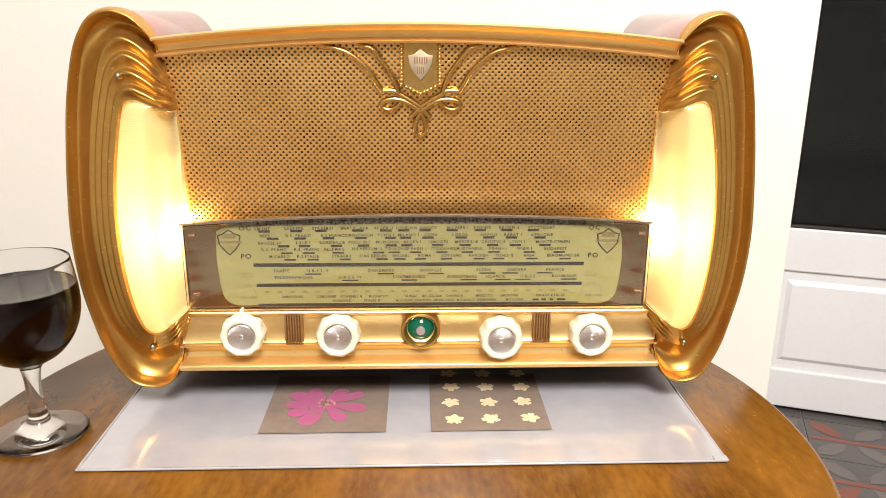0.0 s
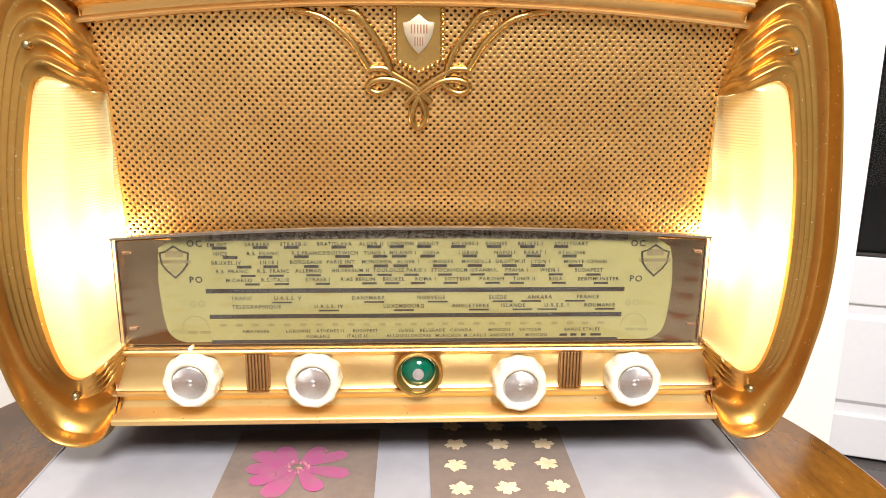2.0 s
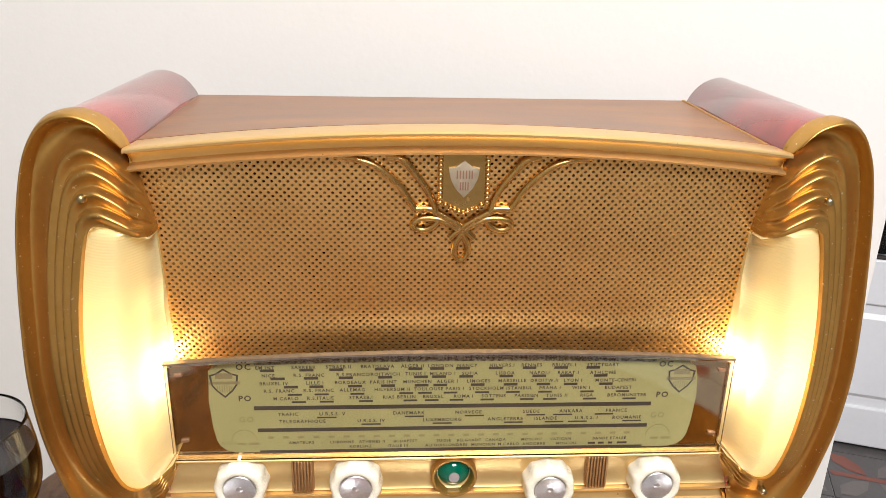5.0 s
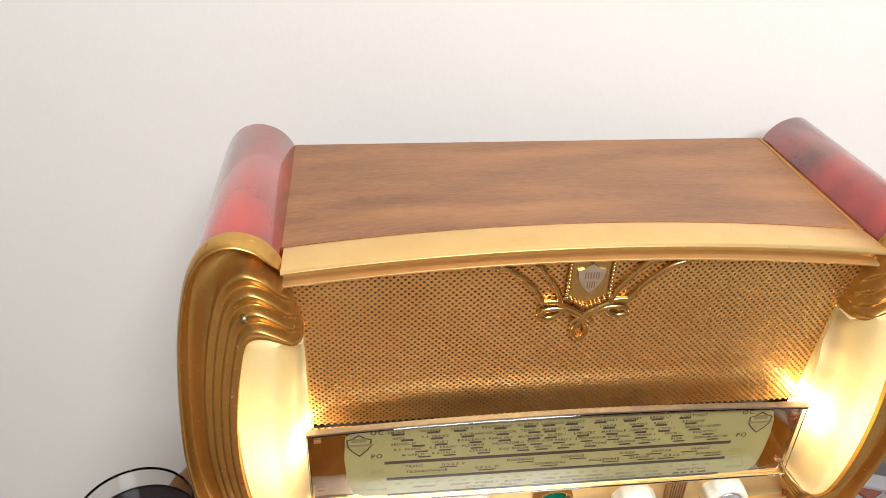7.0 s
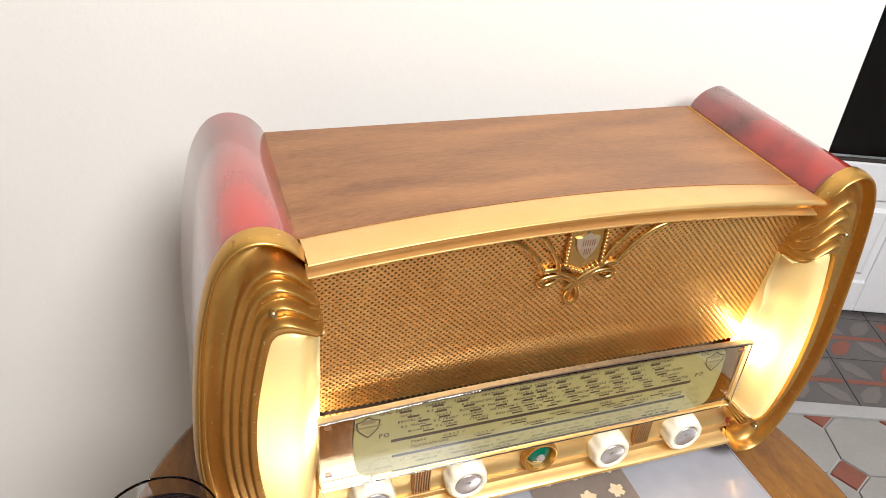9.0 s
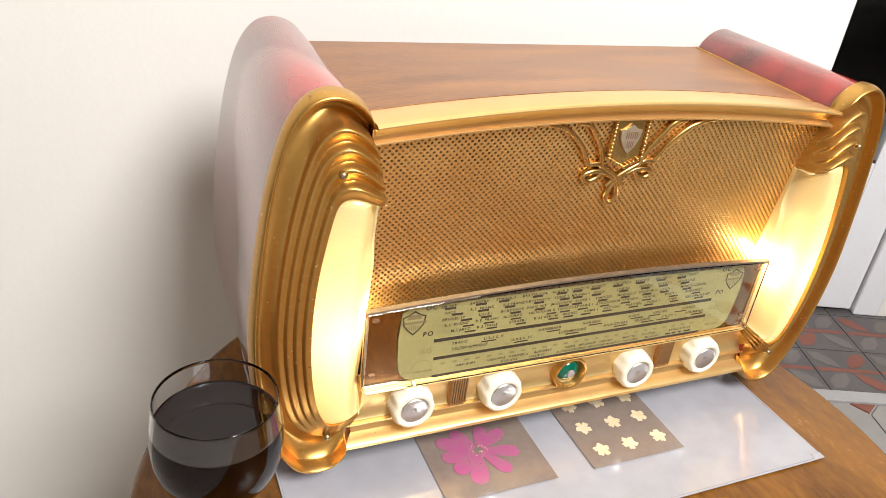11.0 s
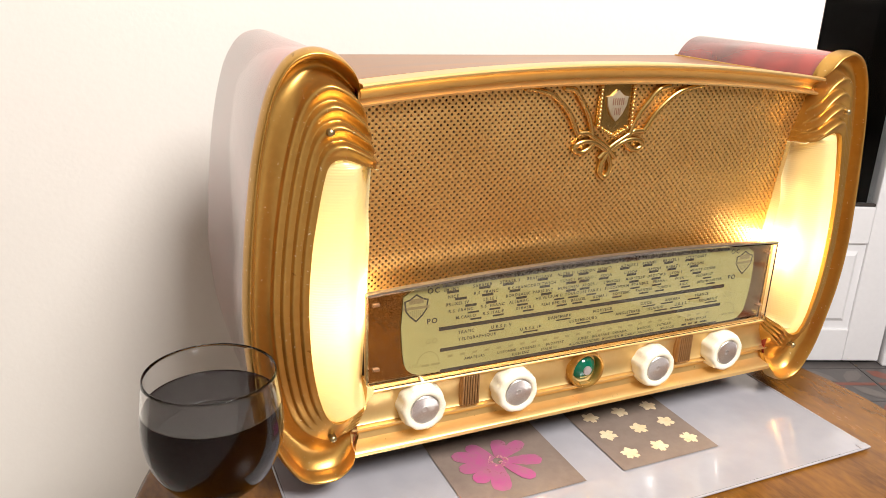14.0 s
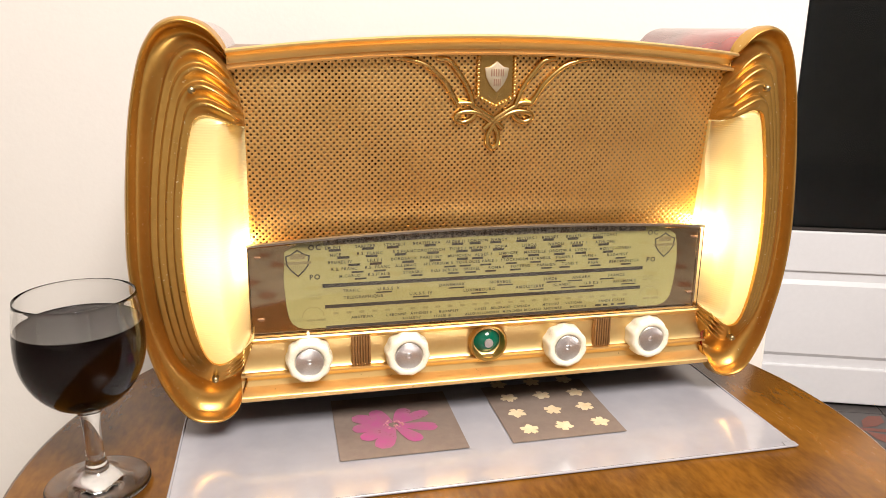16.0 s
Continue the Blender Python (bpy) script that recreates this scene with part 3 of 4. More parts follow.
def frame_depth(r, v, wide):
    """How far back the end frame's face lies, by its way in from the rim, along the outline, and its width there."""
    crown, inner_foot = smooth(0.36, 0.16, v), smooth(0.86, 0.95, v)
    foot_bowl = smooth(0.62, 0.76, v)  # the flutes run out into a smooth hollow at the foot
    roll = 0.0068 / wide
    start = 0.44 - 0.17 * crown + 0.22 * smooth(0.66, 0.80, v)
    if r < roll:  # the rounded rim
        y = 0.0118 - 0.0098 * math.sin(math.pi * (0.05 + 0.95 * r / roll)) ** 0.75
    elif r < start:  # the hollow inside it
        f = (r - roll) / (start - roll)
        y = 0.0118 + (0.0012 + 0.0070 * crown + 0.0070 * foot_bowl) * math.sin(math.pi * f) ** 0.8 - 0.0047 * smooth(0.0, 1.0, f)
    else:  # terraces that rise to the lamp's edge
        k = min((r - start) / (1 - start) * 4, 3.9999)
        f = k % 1
        fade = 1 - foot_bowl * (1 - inner_foot)
        step = k / 4 + fade * 0.5 * (math.floor(k) + smooth(0.0, 0.25, f) - k) / 4
        ridge = (0.0012 * fade + 0.0044 * crown + 0.0020 * inner_foot) * abs(math.sin(math.pi * f ** 0.55)) ** (1.2 + 0.7 * crown)
        y = 0.0071 - 0.0103 * step - ridge
    end = max(smooth(0.10, 0.0, v), smooth(0.94, 1.0, v))
    y = y * (1 - end) + (0.0125 + 0.6 * y) * end
    return y + 0.003 * smooth(0.55, 0.9, v)


NR = 120
rings = []
for i in range(NV):
    v = i / (NV - 1)
    ox, oz = O_LINE[i]
    ix, iz = I_LINE[i]
    row = [L(ox - 0.001, 0.0165, oz), L(ox, 0.0135, oz)]
    for j in range(NR + 1):
        r = j / NR
        # flutes sag towards the grille at the inner end
        sag = 0.006 * math.sin(math.pi * r) * smooth(0.2, 0.02, v)
        row.append(L(ox + (ix - ox) * r - 0.35 * sag, frame_depth(r, v, math.hypot(ix - ox, iz - oz)), oz + (iz - oz) * r - sag))
    row.append(L(ix, 0.012, iz))
    row.append(L(ix, 0.03, iz))
    rings.append(row)
for ring in (rings[0], rings[-1]):
    skirt = [(p[0] + 0.0004, 0.032, p[2]) for p in ring]
    if ring is rings[0]:
        rings = [skirt] + rings
    else:
        rings = rings + [skirt]
right_frame = loft("end_frame", rings, degrees=55)
left_frame = mirrored(right_frame, "end_frame_mirror")

def grille_y(z):
    return 0.0150 + max(0.0, 1.04 - z) * 0.125


# lamp lens
lens_rows = []
NI = len(I_LINE)
for i in range(NI):
    x, z = I_LINE[i]
    zi = min(0.993, max(0.838, z))
    xi = 0.1832 + (0.993 - zi) / 0.155 * 0.0018
    row = []
    for j in range(25):
        f = j / 24
        px, pz = x + (xi - x) * f, z + (zi - z) * f
        width = max(0.0, x - xi) / 0.046
        y = 0.0025 - 0.0095 * math.sin(math.pi * min(1, f * 1.05)) ** 0.7 * min(1, width) + (grille_y(zi) - 0.0045 - 0.0055 * smooth(0.965, 0.94, zi) - 0.0025) * smooth(0.5, 1.0, f)
        row.append(L(px + (0.0005 if j == 0 else 0), y, pz))
    shut = smooth(0.900, 0.916, zi)  # the lens's side wall is open low down, beside the bulb
    edge_y = row[-1][1]
    row.append(L(xi + 0.0006, edge_y + (grille_y(zi) + 0.003 - edge_y) * shut + 0.0004, zi))
    lens_rows.append(row)
right_lens = loft("lens", lens_rows, degrees=70)
left_lens = mirrored(right_lens, "lens_mirror")

# side panel, the end frame's outline drawn to the back
side_rings = []
mid = O_LINE.mean(0)
for y, inset in ((0.0125, 0.0035), (0.0145, 0.0022), (BACK - 0.003, 0.0004), (BACK, 0.0025)):
    ring = []
    for p in O_LINE:
        d = (mid - p) / np.linalg.norm(mid - p)
        q = p + d * inset
        ring.append(L(q[0], y, q[1] + 0.0020 * smooth(0.03, BACK, y) * smooth(0.9, 1.0, q[1])))
    ring.append(L(0.196, y, 0.85))
    ring.append(L(0.190, y, 1.0))
    side_rings.append(ring)
right_side = loft("side_panel", side_rings[1:], close_v=True, degrees=50)
bm = bmesh.new()
bm.from_mesh(right_side)
bm.verts.ensure_lookup_table()
k = len(side_rings[0])
bm.faces.new([bm.verts[2 * k + j] for j in range(k)])
bmesh.ops.recalc_face_normals(bm, faces=bm.faces)
bm.to_mesh(right_side)
bm.free()
left_side = mirrored(right_side, "side_panel_mirror")


def lean_out(me, rim, inner=0.0):
    """The two ends are not quite alike: shift the rim, and the edge beside the grille."""
    for v in me.vertices:
        a = abs(v.co.x)
        v.co.x += rim * min(1, max(0, (a - 0.215) / 0.040)) + inner * min(1, max(0, (0.200 - a) / 0.018))
    me.update()


for me in (left_frame, left_side):
    lean_out(me, -0.0030)
for me in (right_frame, right_side):
    lean_out(me, -0.0042)
lean_out(right_lens, 0.0, -0.0015)

screw = lathe("screw", [(0.0001, -0.0026), (0.0012, -0.0025), (0.0022, -0.0018), (0.0026, -0.0006), (0.0026, 0.004)], 20, "y")
for s, fr, ln, sd in ((-1, left_frame, left_lens, left_side), (1, right_frame, right_lens, right_side)):
    ear = part("end_frame", fr, GOLD, radio, "fluted gold end frame")
    part("lens", ln, LENS, ear, "glowing cream translucent lamp lens")
    for sx, sy, sz in ((0.2148, -0.0042, 1.0195), (0.2145, 0.0030, 0.8080)):
        part("screw", screw, BRASS, ear, "small brass screw", L(s * sx, sy, sz))
    part("side_panel", sd, BURGUNDY, radio, "mottled burgundy lacquered side")
    lamp_back = loft("lamp_reflector", [[L(s * x, grille_y(z) + 0.0015, z) for z in (0.834, 0.88, 0.92, 0.96, 0.998)] for x in (0.1835, 0.205, 0.227)])
    part("lamp_reflector", lamp_back, CREAM, radio, "white lamp back board")

# gold top moulding
prof = [(0.034, -0.001), (0.030, 0.0), (0.0065, 0.0008), (0.0042, 0.0004), (0.0030, -0.0008), (0.0032, -0.0022), (0.0070, -0.0030), (0.0118, -0.0048), (0.0135, -0.0080), (0.0134, -0.0108), (0.0120, -0.0124), (0.0084, -0.0131),
        (0.0072, -0.0142), (0.0078, -0.0156), (0.016, -0.0158), (0.034, -0.0158)]
rings = []
for i in range(49):
    x = -0.1925 + 0.385 * i / 48
    rings.append([L(x, y, 1.0455 + arch(x, 0.0115, 0.1925) + z * 0.88) for y, z in prof])
part("top_moulding", loft("top_moulding", rings, close_v=True, caps=True, degrees=40), MOULDING_GOLD, radio, "arched gold moulding")

# wooden top
rings = []
for i in range(41):
    x = -0.194 + 0.388 * i / 40
    col = []
    for j in range(13):
        f = j / 12
        col.append(L(x, 0.0342 + (BACK - 0.0342) * f, 1.0450 + arch(x, 0.0115, 0.194) * (1 - f) ** 1.3 + 0.0045 * f))
    col += [L(x, BACK + 0.001, 1.0480), L(x, BACK + 0.001, 1.038), L(x, 0.0342, 1.038)]
    rings.append(col)
part("wooden_top", loft("wooden_top", rings, close_v=True, caps=True, degrees=30), WALNUT, radio, "polished walnut veneer top")

# worn gilt beading where the top meets one rolled side
line = []
for j in range(25):
    f = j / 24
    line.append(L(0.1908 + 0.0006 * math.sin(9 * f), 0.035 + (BACK - 0.037) * f, 1.0452 + 0.0045 * f))
part("edge_beading", tube("edge_beading", line, 0.0009, 6), GOLD, radio, "thin worn gilt beading")

# case behind the front
part("case", box(L(-0.19, 0.048, 0.7845), L(0.19, BACK - 0.002, 1.0375), 0.002), DARK, radio, "dark inner wooden case")
part("base_board", box(L(-0.194, 0.02, 0.7785), L(0.194, BACK - 0.001, 0.7835), 0.001), DARK, radio, "dark base board")
foot = lathe("foot", [(0.0001, 0.0045), (0.010, 0.0045), (0.011, 0.006), (0.012, 0.0285), (0.0001, 0.0285)], 20)
for x, y in ((-0.165, 0.085), (0.165, 0.085), (-0.165, 0.15), (0.165, 0.15)):
    part("foot", foot, RUBBER, radio, "round black rubber foot", (x, y, 0))


# perforated grille: a sheet of diamond cells, each with a round hole, and a raised bump between every four holes
PX, PZ, HOLE, BUMP = 0.00472, 0.00236, 0.00096, 0.00048
verts, faces, shared = [], [], {}
rows = int((1.05 - 0.897) / PZ)


def rim_vertex(x, z, lift):
    key = (round(x / PX * 4), round(z / PZ * 2))
    if key not in shared:
        shared[key] = len(verts)
        verts.append(L(x, grille_y(z) - lift, z))
    return shared[key]


RIM = [(PX / 2, 0, 1), (PX / 4, PZ / 2, 0), (0, PZ, 1), (-PX / 4, PZ / 2, 0), (-PX / 2, 0, 1), (-PX / 4, -PZ / 2, 0), (0, -PZ, 1), (PX / 4, -PZ / 2, 0)]
for j in range(rows):
    z = 0.897 + j * PZ
    for i in range(-42, 43):
        x = i * PX + (PX / 2 if j % 2 else 0)
        if abs(x) > 0.1935 or z > 1.0355 + arch(x):
            continue
        rim = [rim_vertex(x + dx, z + dz, BUMP * up) for dx, dz, up in RIM]
        k = len(verts)
        for back in (0.0001, 0.0012):
            for s in range(8):
                a = math.pi / 4 * s
                dx, dz = HOLE * math.cos(a), HOLE * math.sin(a) * 0.96
                verts.append(L(x + dx, grille_y(z + dz) + back, z + dz))
        for s in range(8):
            t = (s + 1) % 8
            faces.append((rim[s], rim[t], k + t, k + s))
            faces.append((k + s, k + t, k + 8 + t, k + 8 + s))
grille = part("grille", sharp(mesh_of("grille", verts, faces), 55), GRILLE_GOLD, radio, "perforated and dimpled gold metal loudspeaker grille")
grille["kind"] = "stuff"
rows = [[L(x, grille_y(z) + 0.006, z) for x in (-0.189, 0.189)] for z in (0.89, 0.94, 0.99, 1.04)]
part("grille_cloth", loft("cloth", rows), CLOTH, radio, "cloth behind the grille, glints of lamp light mottled into its colour")

# badge and scrollwork


def B(x, z, y=None):
    """From the badge drawing to the front: x from its middle, z over the floor."""
    return L(x, (grille_y(z) - 0.0022) if y is None else y, z)


K = 0.000145


def draw(points, n=40):
    pts = spline([((px - 545) * K, 1.0443 - (py - 73) * K * 0.99) for px, py in points], n)
    return [B(x, z) for x, z in pts]


scroll = part("scroll_ornament", tube("outer_stem", draw([(20, 96), (90, 106), (165, 128), (225, 168), (285, 228), (322, 288), (346, 326)], 50), lambda f: 0.0019 + 0.0004 * f, 8), GOLD_BRIGHT, radio, "cast gold scroll ornament")
stems = [("stem", [(346, 326), (405, 326), (440, 345), (500, 380), (545, 412), (596, 462)]), ("stem", [(232, 96), (296, 112), (345, 168), (390, 232), (418, 290), (434, 350)]),
         ("loop", [(545, 432), (500, 400), (445, 374), (388, 370), (346, 385), (342, 410), (378, 425), (420, 410), (446, 380)])]
for name, pts in stems:
    me = tube(name, draw(pts), 0.0022, 8)
    part(name, me, GOLD_BRIGHT, scroll)
    part(name, mirrored(me, name), GOLD_BRIGHT, scroll)
part("stem", mirrored(tube("stem", draw([(20, 96), (90, 106), (165, 128), (225, 168), (285, 228), (322, 288), (346, 326)], 50), lambda f: 0.0019 + 0.0004 * f, 8), "stem"), GOLD_BRIGHT, scroll)
part("loop", tube("loop", draw([(545, 436), (520, 488), (518, 538), (545, 566), (572, 538), (570, 488), (545, 436)], 36), 0.0022, 8), GOLD_BRIGHT, scroll)
shield = [(445, 75), (645, 75), (645, 290), (600, 315), (545, 340), (490, 315), (445, 290)]
sp = [((px - 545) * K, 1.0443 - (py - 73) * K * 0.99) for px, py in shield]
BY = 0.0130
ring0 = [L(x * 0.9, BY + 0.001, z) for x, z in sp]
ring1 = [L(x, BY + 0.003, z) for x, z in sp]
ring2 = [L(x, BY + 0.0065, z) for x, z in sp]
badge = part("badge", loft("badge", [ring2, ring1, ring0], close_v=True, caps=True, degrees=25), GOLD_BRIGHT, radio, "gold shield badge with a beaded border")
bead_line = []
for a, b in zip(sp, sp[1:] + sp[:1]):
    steps = max(2, int(math.hypot(b[0] - a[0], b[1] - a[1]) / 0.0027))
    bead_line += [(a[0] + (b[0] - a[0]) * s / steps, a[1] + (b[1] - a[1]) * s / steps) for s in range(steps)]
bead = bmesh.new()
bmesh.ops.create_uvsphere(bead, u_segments=8, v_segments=6, radius=0.0016)
for f in bead.faces:
    f.smooth = True
bead_me = bpy.data.meshes.new("bead")
bead.to_mesh(bead_me)
bead.free()
for x, z in bead_line:
    part("bead", bead_me, GOLD_BRIGHT, badge, at=L(x * 0.965, BY, z))
crest = [(482, 145), (510, 140), (545, 112), (580, 140), (608, 145), (600, 190), (580, 230), (545, 268), (510, 230), (490, 190)]
cp = [((px - 545) * K, 1.0443 - (py - 73) * K * 0.99) for px, py in crest]
part("crest", loft("crest", [[L(x, BY + 0.002, z) for x, z in cp], [L(x, BY - 0.0006, z) for x, z in cp], [L(x * 0.8, BY - 0.0009, 1.030 + (z - 1.030) * 0.8) for x, z in cp]], close_v=True, caps=True, degrees=20), CREST, badge, "small worn silver crest")
crest_bars = [(dx, 1.0305, 0.0008, 0.0050) for dx in (-0.0042, -0.0024, -0.0006, 0.0012, 0.003, 0.0046)] + [(dx, 1.0235, 0.0007, 0.005) for dx in (-0.0022, -0.0007, 0.0008, 0.0023)]
part("crest_marks", bars_mesh(crest_bars), plain("crest_red", (0.30, 0.15, 0.09), 0.5, 0.4), badge, "dull red marks", L(0, BY - 0.0012, 0))

# ---- dial ----


def dial_top(x):
    return 0.9055 + arch(x, 0.0065, 0.187)


def dial_point(px, py):
    return ((px - 741) * 0.000455, 0.873 - (py - 466) * 0.00048)


part("dial_recess", box(L(-0.1865, 0.0175, 0.8335), L(0.1825, 0.0200, 0.9050)), RECESS, radio, "mirrored backing round the dial plate")
outline = []
for i in range(33):
    x = -0.160 + 0.32 * i / 32
    e = smooth(0.1605, 0.153, abs(x))
    outline.append((x, dial_top(x) - 0.0012 - (1 - e) * 0.006))
side_line = [(0.1605, 0.892), (0.1615, 0.878), (0.1602, 0.858), (0.1585, 0.8480), (0.1565, 0.8438), (0.1525, 0.8403), (0.147, 0.8386)]
outline = [(x if x < 0.15 else x - 0.0015, z) for x, z in outline]
outline += side_line + [(-x, z) for x, z in reversed(side_line)]
plate = part("dial_plate", loft("dial_plate", [[L(x, 0.0170, z) for x, z in outline], [L(x, 0.0160, z) for x, z in outline]], close_v=True, caps=True, degrees=30), PLATE, radio, "yellow dial plate printed with station names")
INK_Y = 0.0157


def printed(name, me, mat, label=""):
    ob = part(name, me, mat, plate, label, L(0, INK_Y, 0))
    ob["kind"] = "stuff"
    return ob


ROWS = [
    (407, 411, [("EM.INT", 468, 471), ("SARREBR", 522, 526), ("STRASB.II", 571, 568), ("BRATISLAVA", 626, 632), ("ALGER II", 676, 680), ("LONDON", 716, 711), ("NANCY", 754, 748), ("HILVERS.I", 804, 795), ("RENNES", 847, 844), ("BRUXEL.I", 894, 890), ("STUTTGART", 951, 937)]),
    (419, 423.5, [("NICE", 472, 485), ("R.S. FRANC", 529, 532), ("R.S.FRANC", 588, 581), ("DROITWICH", 634, 637), ("TUNIS I", 680, 688), ("MILANO I", 719, 714), ("SOFIA", 758, 753), ("LISBOA", 809, 811), ("NAPOLI", 859, 859), ("RABAT I", 901, 899), ("ATHLONE", 952, 949)]),
    (431, 436.5, [("BRUXEL.IV", 479, 503), ("LILLE I", 537, 539), ("BORDEAUX", 587, 594), ("PARIS INT", 634, 641), ("MUNCHEN", 683, 689), ("ALGER I", 726, 716), ("LIMOGES", 771, 770), ("MARSEILLE", 820, 818), ("DROITW.II", 867, 866), ("LYON I", 909, 906), ("MONTE-CENERI", 972, 958)]),
    (442.5, 448.5, [("R.S. FRANC", 486, 508), ("R.S. FRANC", 542, 546), ("ALLEMAG", 590, 597), ("HILVERSUM II", 647, 667), ("TOULOUSE", 699, 694), ("PARIS I", 737, 731), ("STOCKHOLM", 783, 777), ("ISTANBUL", 831, 822), ("PRAHA I", 876, 869), ("WIEN I", 922, 931), ("BUDAPEST", 977, 984)]),
    (454.5, 460, [("M.CARLO", 495, 513), ("R.S.ITALIE", 544, 553), ("STRASB.I", 602, 609), ("RIAS BERLIN", 657, 673), ("BRUXEL", 706, 704), ("ROMA I", 750, 740), ("SOTTENS", 794, 785), ("PARISIEN", 842, 843), ("TUNIS II", 887, 877), ("RIGA", 931, 936), ("BEROMUNSTER", 991, 995)]),
]
for ty, by, words in ROWS:
    z = dial_point(0, ty)[1]
    printed("station_names", text_mesh([(w, dial_point(x, 0)[0], z + arch(dial_point(x, 0)[0], 0.0012)) for w, x, _ in words], 0.0033), INK, "row of dark station names")
    printed("station_marks", bars_mesh([(dial_point(x, 0)[0], dial_point(0, by)[1] + arch(dial_point(x, 0)[0], 0.0012), 0.0091, 0.0019 if ty < 440 else 0.0014) for _, _, x in words]), INK, "row of dark station marks")
LOW = [
    (477.5, 483, [("TRAFIC", 497, None), ("U.R.S.S. V", 560, 552), ("DANEMARK", 671, 679), ("NORVEGE", 758, 767), ("SUEDE", 851, 858), ("ANKARA", 910, 898), ("FRANCE", 978, 960)]),
    (489, 494.5, [("TELEGRAPHIQUE", 517, None), ("U.R.S.S. IV", 616, 616), ("LUXEMBOURG", 720, 720), ("ANGLETERRE", 813, 825), ("ISLANDE", 873, 886), ("U.R.S.S. I", 934, 921), ("ROUMANIE", 995, 1003)]),
]
for ty, by, words in LOW:
    printed("station_names", text_mesh([(w, dial_point(x, 0)[0], dial_point(0, ty)[1]) for w, x, _ in words], 0.0034), INK, "row of dark station names")
    printed("station_marks", bars_mesh([(dial_point(x, 0)[0], dial_point(0, by)[1], 0.0128, 0.0011) for _, _, x in words if x]), INK, "row of dark station marks")
words = [("AMATEURS", 514), ("LISBONNE", 573), ("ATHENES II", 617), ("BUDAPEST", 666), ("SUISSE", 723), ("BELGRADE", 760), ("CANADA", 800), ("MOSCOU", 854), ("VATICAN", 898), ("BANDE ETALEE", 972)]
printed("station_names", text_mesh([(w, dial_point(x, 0)[0], dial_point(0, 523)[1]) for w, x in words], 0.0029), INK, "row of dark station names")
words = [("KOBLENZ", 600), ("ITALIE III", 655), ("ALLOUIS", 710), ("LONDRES", 742), ("MUNCHEN", 782), ("M.CARLO", 820), ("ANDORRE", 858), ("MOSCOU", 907)]
printed("station_names", text_mesh([(w, dial_point(x, 0)[0], dial_point(0, 530.5)[1]) for w, x in words], 0.0029), INK, "row of dark station names")
for y, x0, x1, h in ((467, 449, 1029, 0.0030), (502, 452, 1027, 0.0028), (537, 453, 1023, 0.0024)):
    a, b = dial_point(x0, y), dial_point(x1, y)
    printed("scale_line", bars_mesh([((a[0] + b[0]) / 2, a[1], b[0] - a[0], h)]), INK, "thick dark scale line")
slot = []
for i in range(33):
    x = -0.131 + 0.262 * i / 32
    slot.append([(x, 0, dial_top(x) - d) for d in (0.0012, 0.0047 + arch(x, 0.0014, 0.131))])
printed("scale_slot", loft("slot", slot), SLOT, "dark perforated slot along the plate's top")
printed("scale_ticks", bars_mesh([(dial_point(x, 0)[0], dial_point(0, 514)[1], 0.004, 0.0018) for x in range(470, 1020, 22)]), INK_FAINT, "faint scale figures")
printed("band_letters", text_mesh([("OC", *dial_point(438, 404)), ("PO", *dial_point(437, 452)), ("OC", *dial_point(1044, 405)), ("PO", *dial_point(1044, 453))], 0.0058), INK, "dark wave band letters")
printed("band_letters", text_mesh([("GO", *dial_point(437, 485)), ("GO", *dial_point(1041, 486))], 0.0058), INK_FAINT, "faint wave band letters")
SHIELD_INK = plain("shield_ink", (0.13, 0.10, 0.045), 0.6)
for x in (410, 1069):
    cx, cz = dial_point(x, 427)
    pts = [(0.88 * a, 0.9 * c) for a, c in ((-0.0105, 0.0062), (-0.006, 0.0075), (0, 0.0115), (0.006, 0.0075), (0.0105, 0.0062), (0.0095, -0.002), (0.006, -0.007), (0, -0.0125), (-0.006, -0.007), (-0.0095, -0.002))]
    verts = [(cx + a, 0, cz + b) for a, b in pts] + [(cx + a * 0.86, 0, cz + b * 0.86) for a, b in pts]
    faces = [(i, (i + 1) % 10, 10 + (i + 1) % 10, 10 + i) for i in range(10)]
    printed("printed_shield", mesh_of("shield", verts, faces), INK, "printed dark shield emblem")
    printed("shield_fill", bars_mesh([(cx, cz + 0.0048, 0.011, 0.004), (cx, cz - 0.0002, 0.0200, 0.0022)] + [(cx + d, cz - 0.0045, 0.0006, 0.006 - abs(d) * 0.5) for d in (-0.0045, -0.003, -0.0015, 0, 0.0015, 0.003, 0.0045)]), SHIELD_INK, "printed shield marks")
for x in (432, 1045):
    cx, cz = dial_point(x, 512)
    verts, faces = [], []
    for i in range(19):
        a = math.pi * i / 18
        verts += [(cx + 0.0085 * math.cos(a), 0, cz - 0.003 + 0.0085 * math.sin(a)), (cx + 0.0079 * math.cos(a), 0, cz - 0.003 + 0.0079 * math.sin(a))]
        if i:
            faces.append((2 * i - 2, 2 * i, 2 * i + 1, 2 * i - 1))
    printed("printed_arc", mesh_of("arc", verts, faces), INK_FAINT, "faint printed half circle")
    printed("arc_marks", bars_mesh([(cx - 0.002, cz - 0.0055, 0.006, 0.0018), (cx + 0.006, cz - 0.0055, 0.007, 0.0018)]), INK_FAINT, "faint printed marks")
printed("tone_word", text_mesh([("AIGU", *dial_point(409, 522))], 0.0036), INK_FAINT, "faint tone control word")
bx, bz = dial_point(972, 530.5)
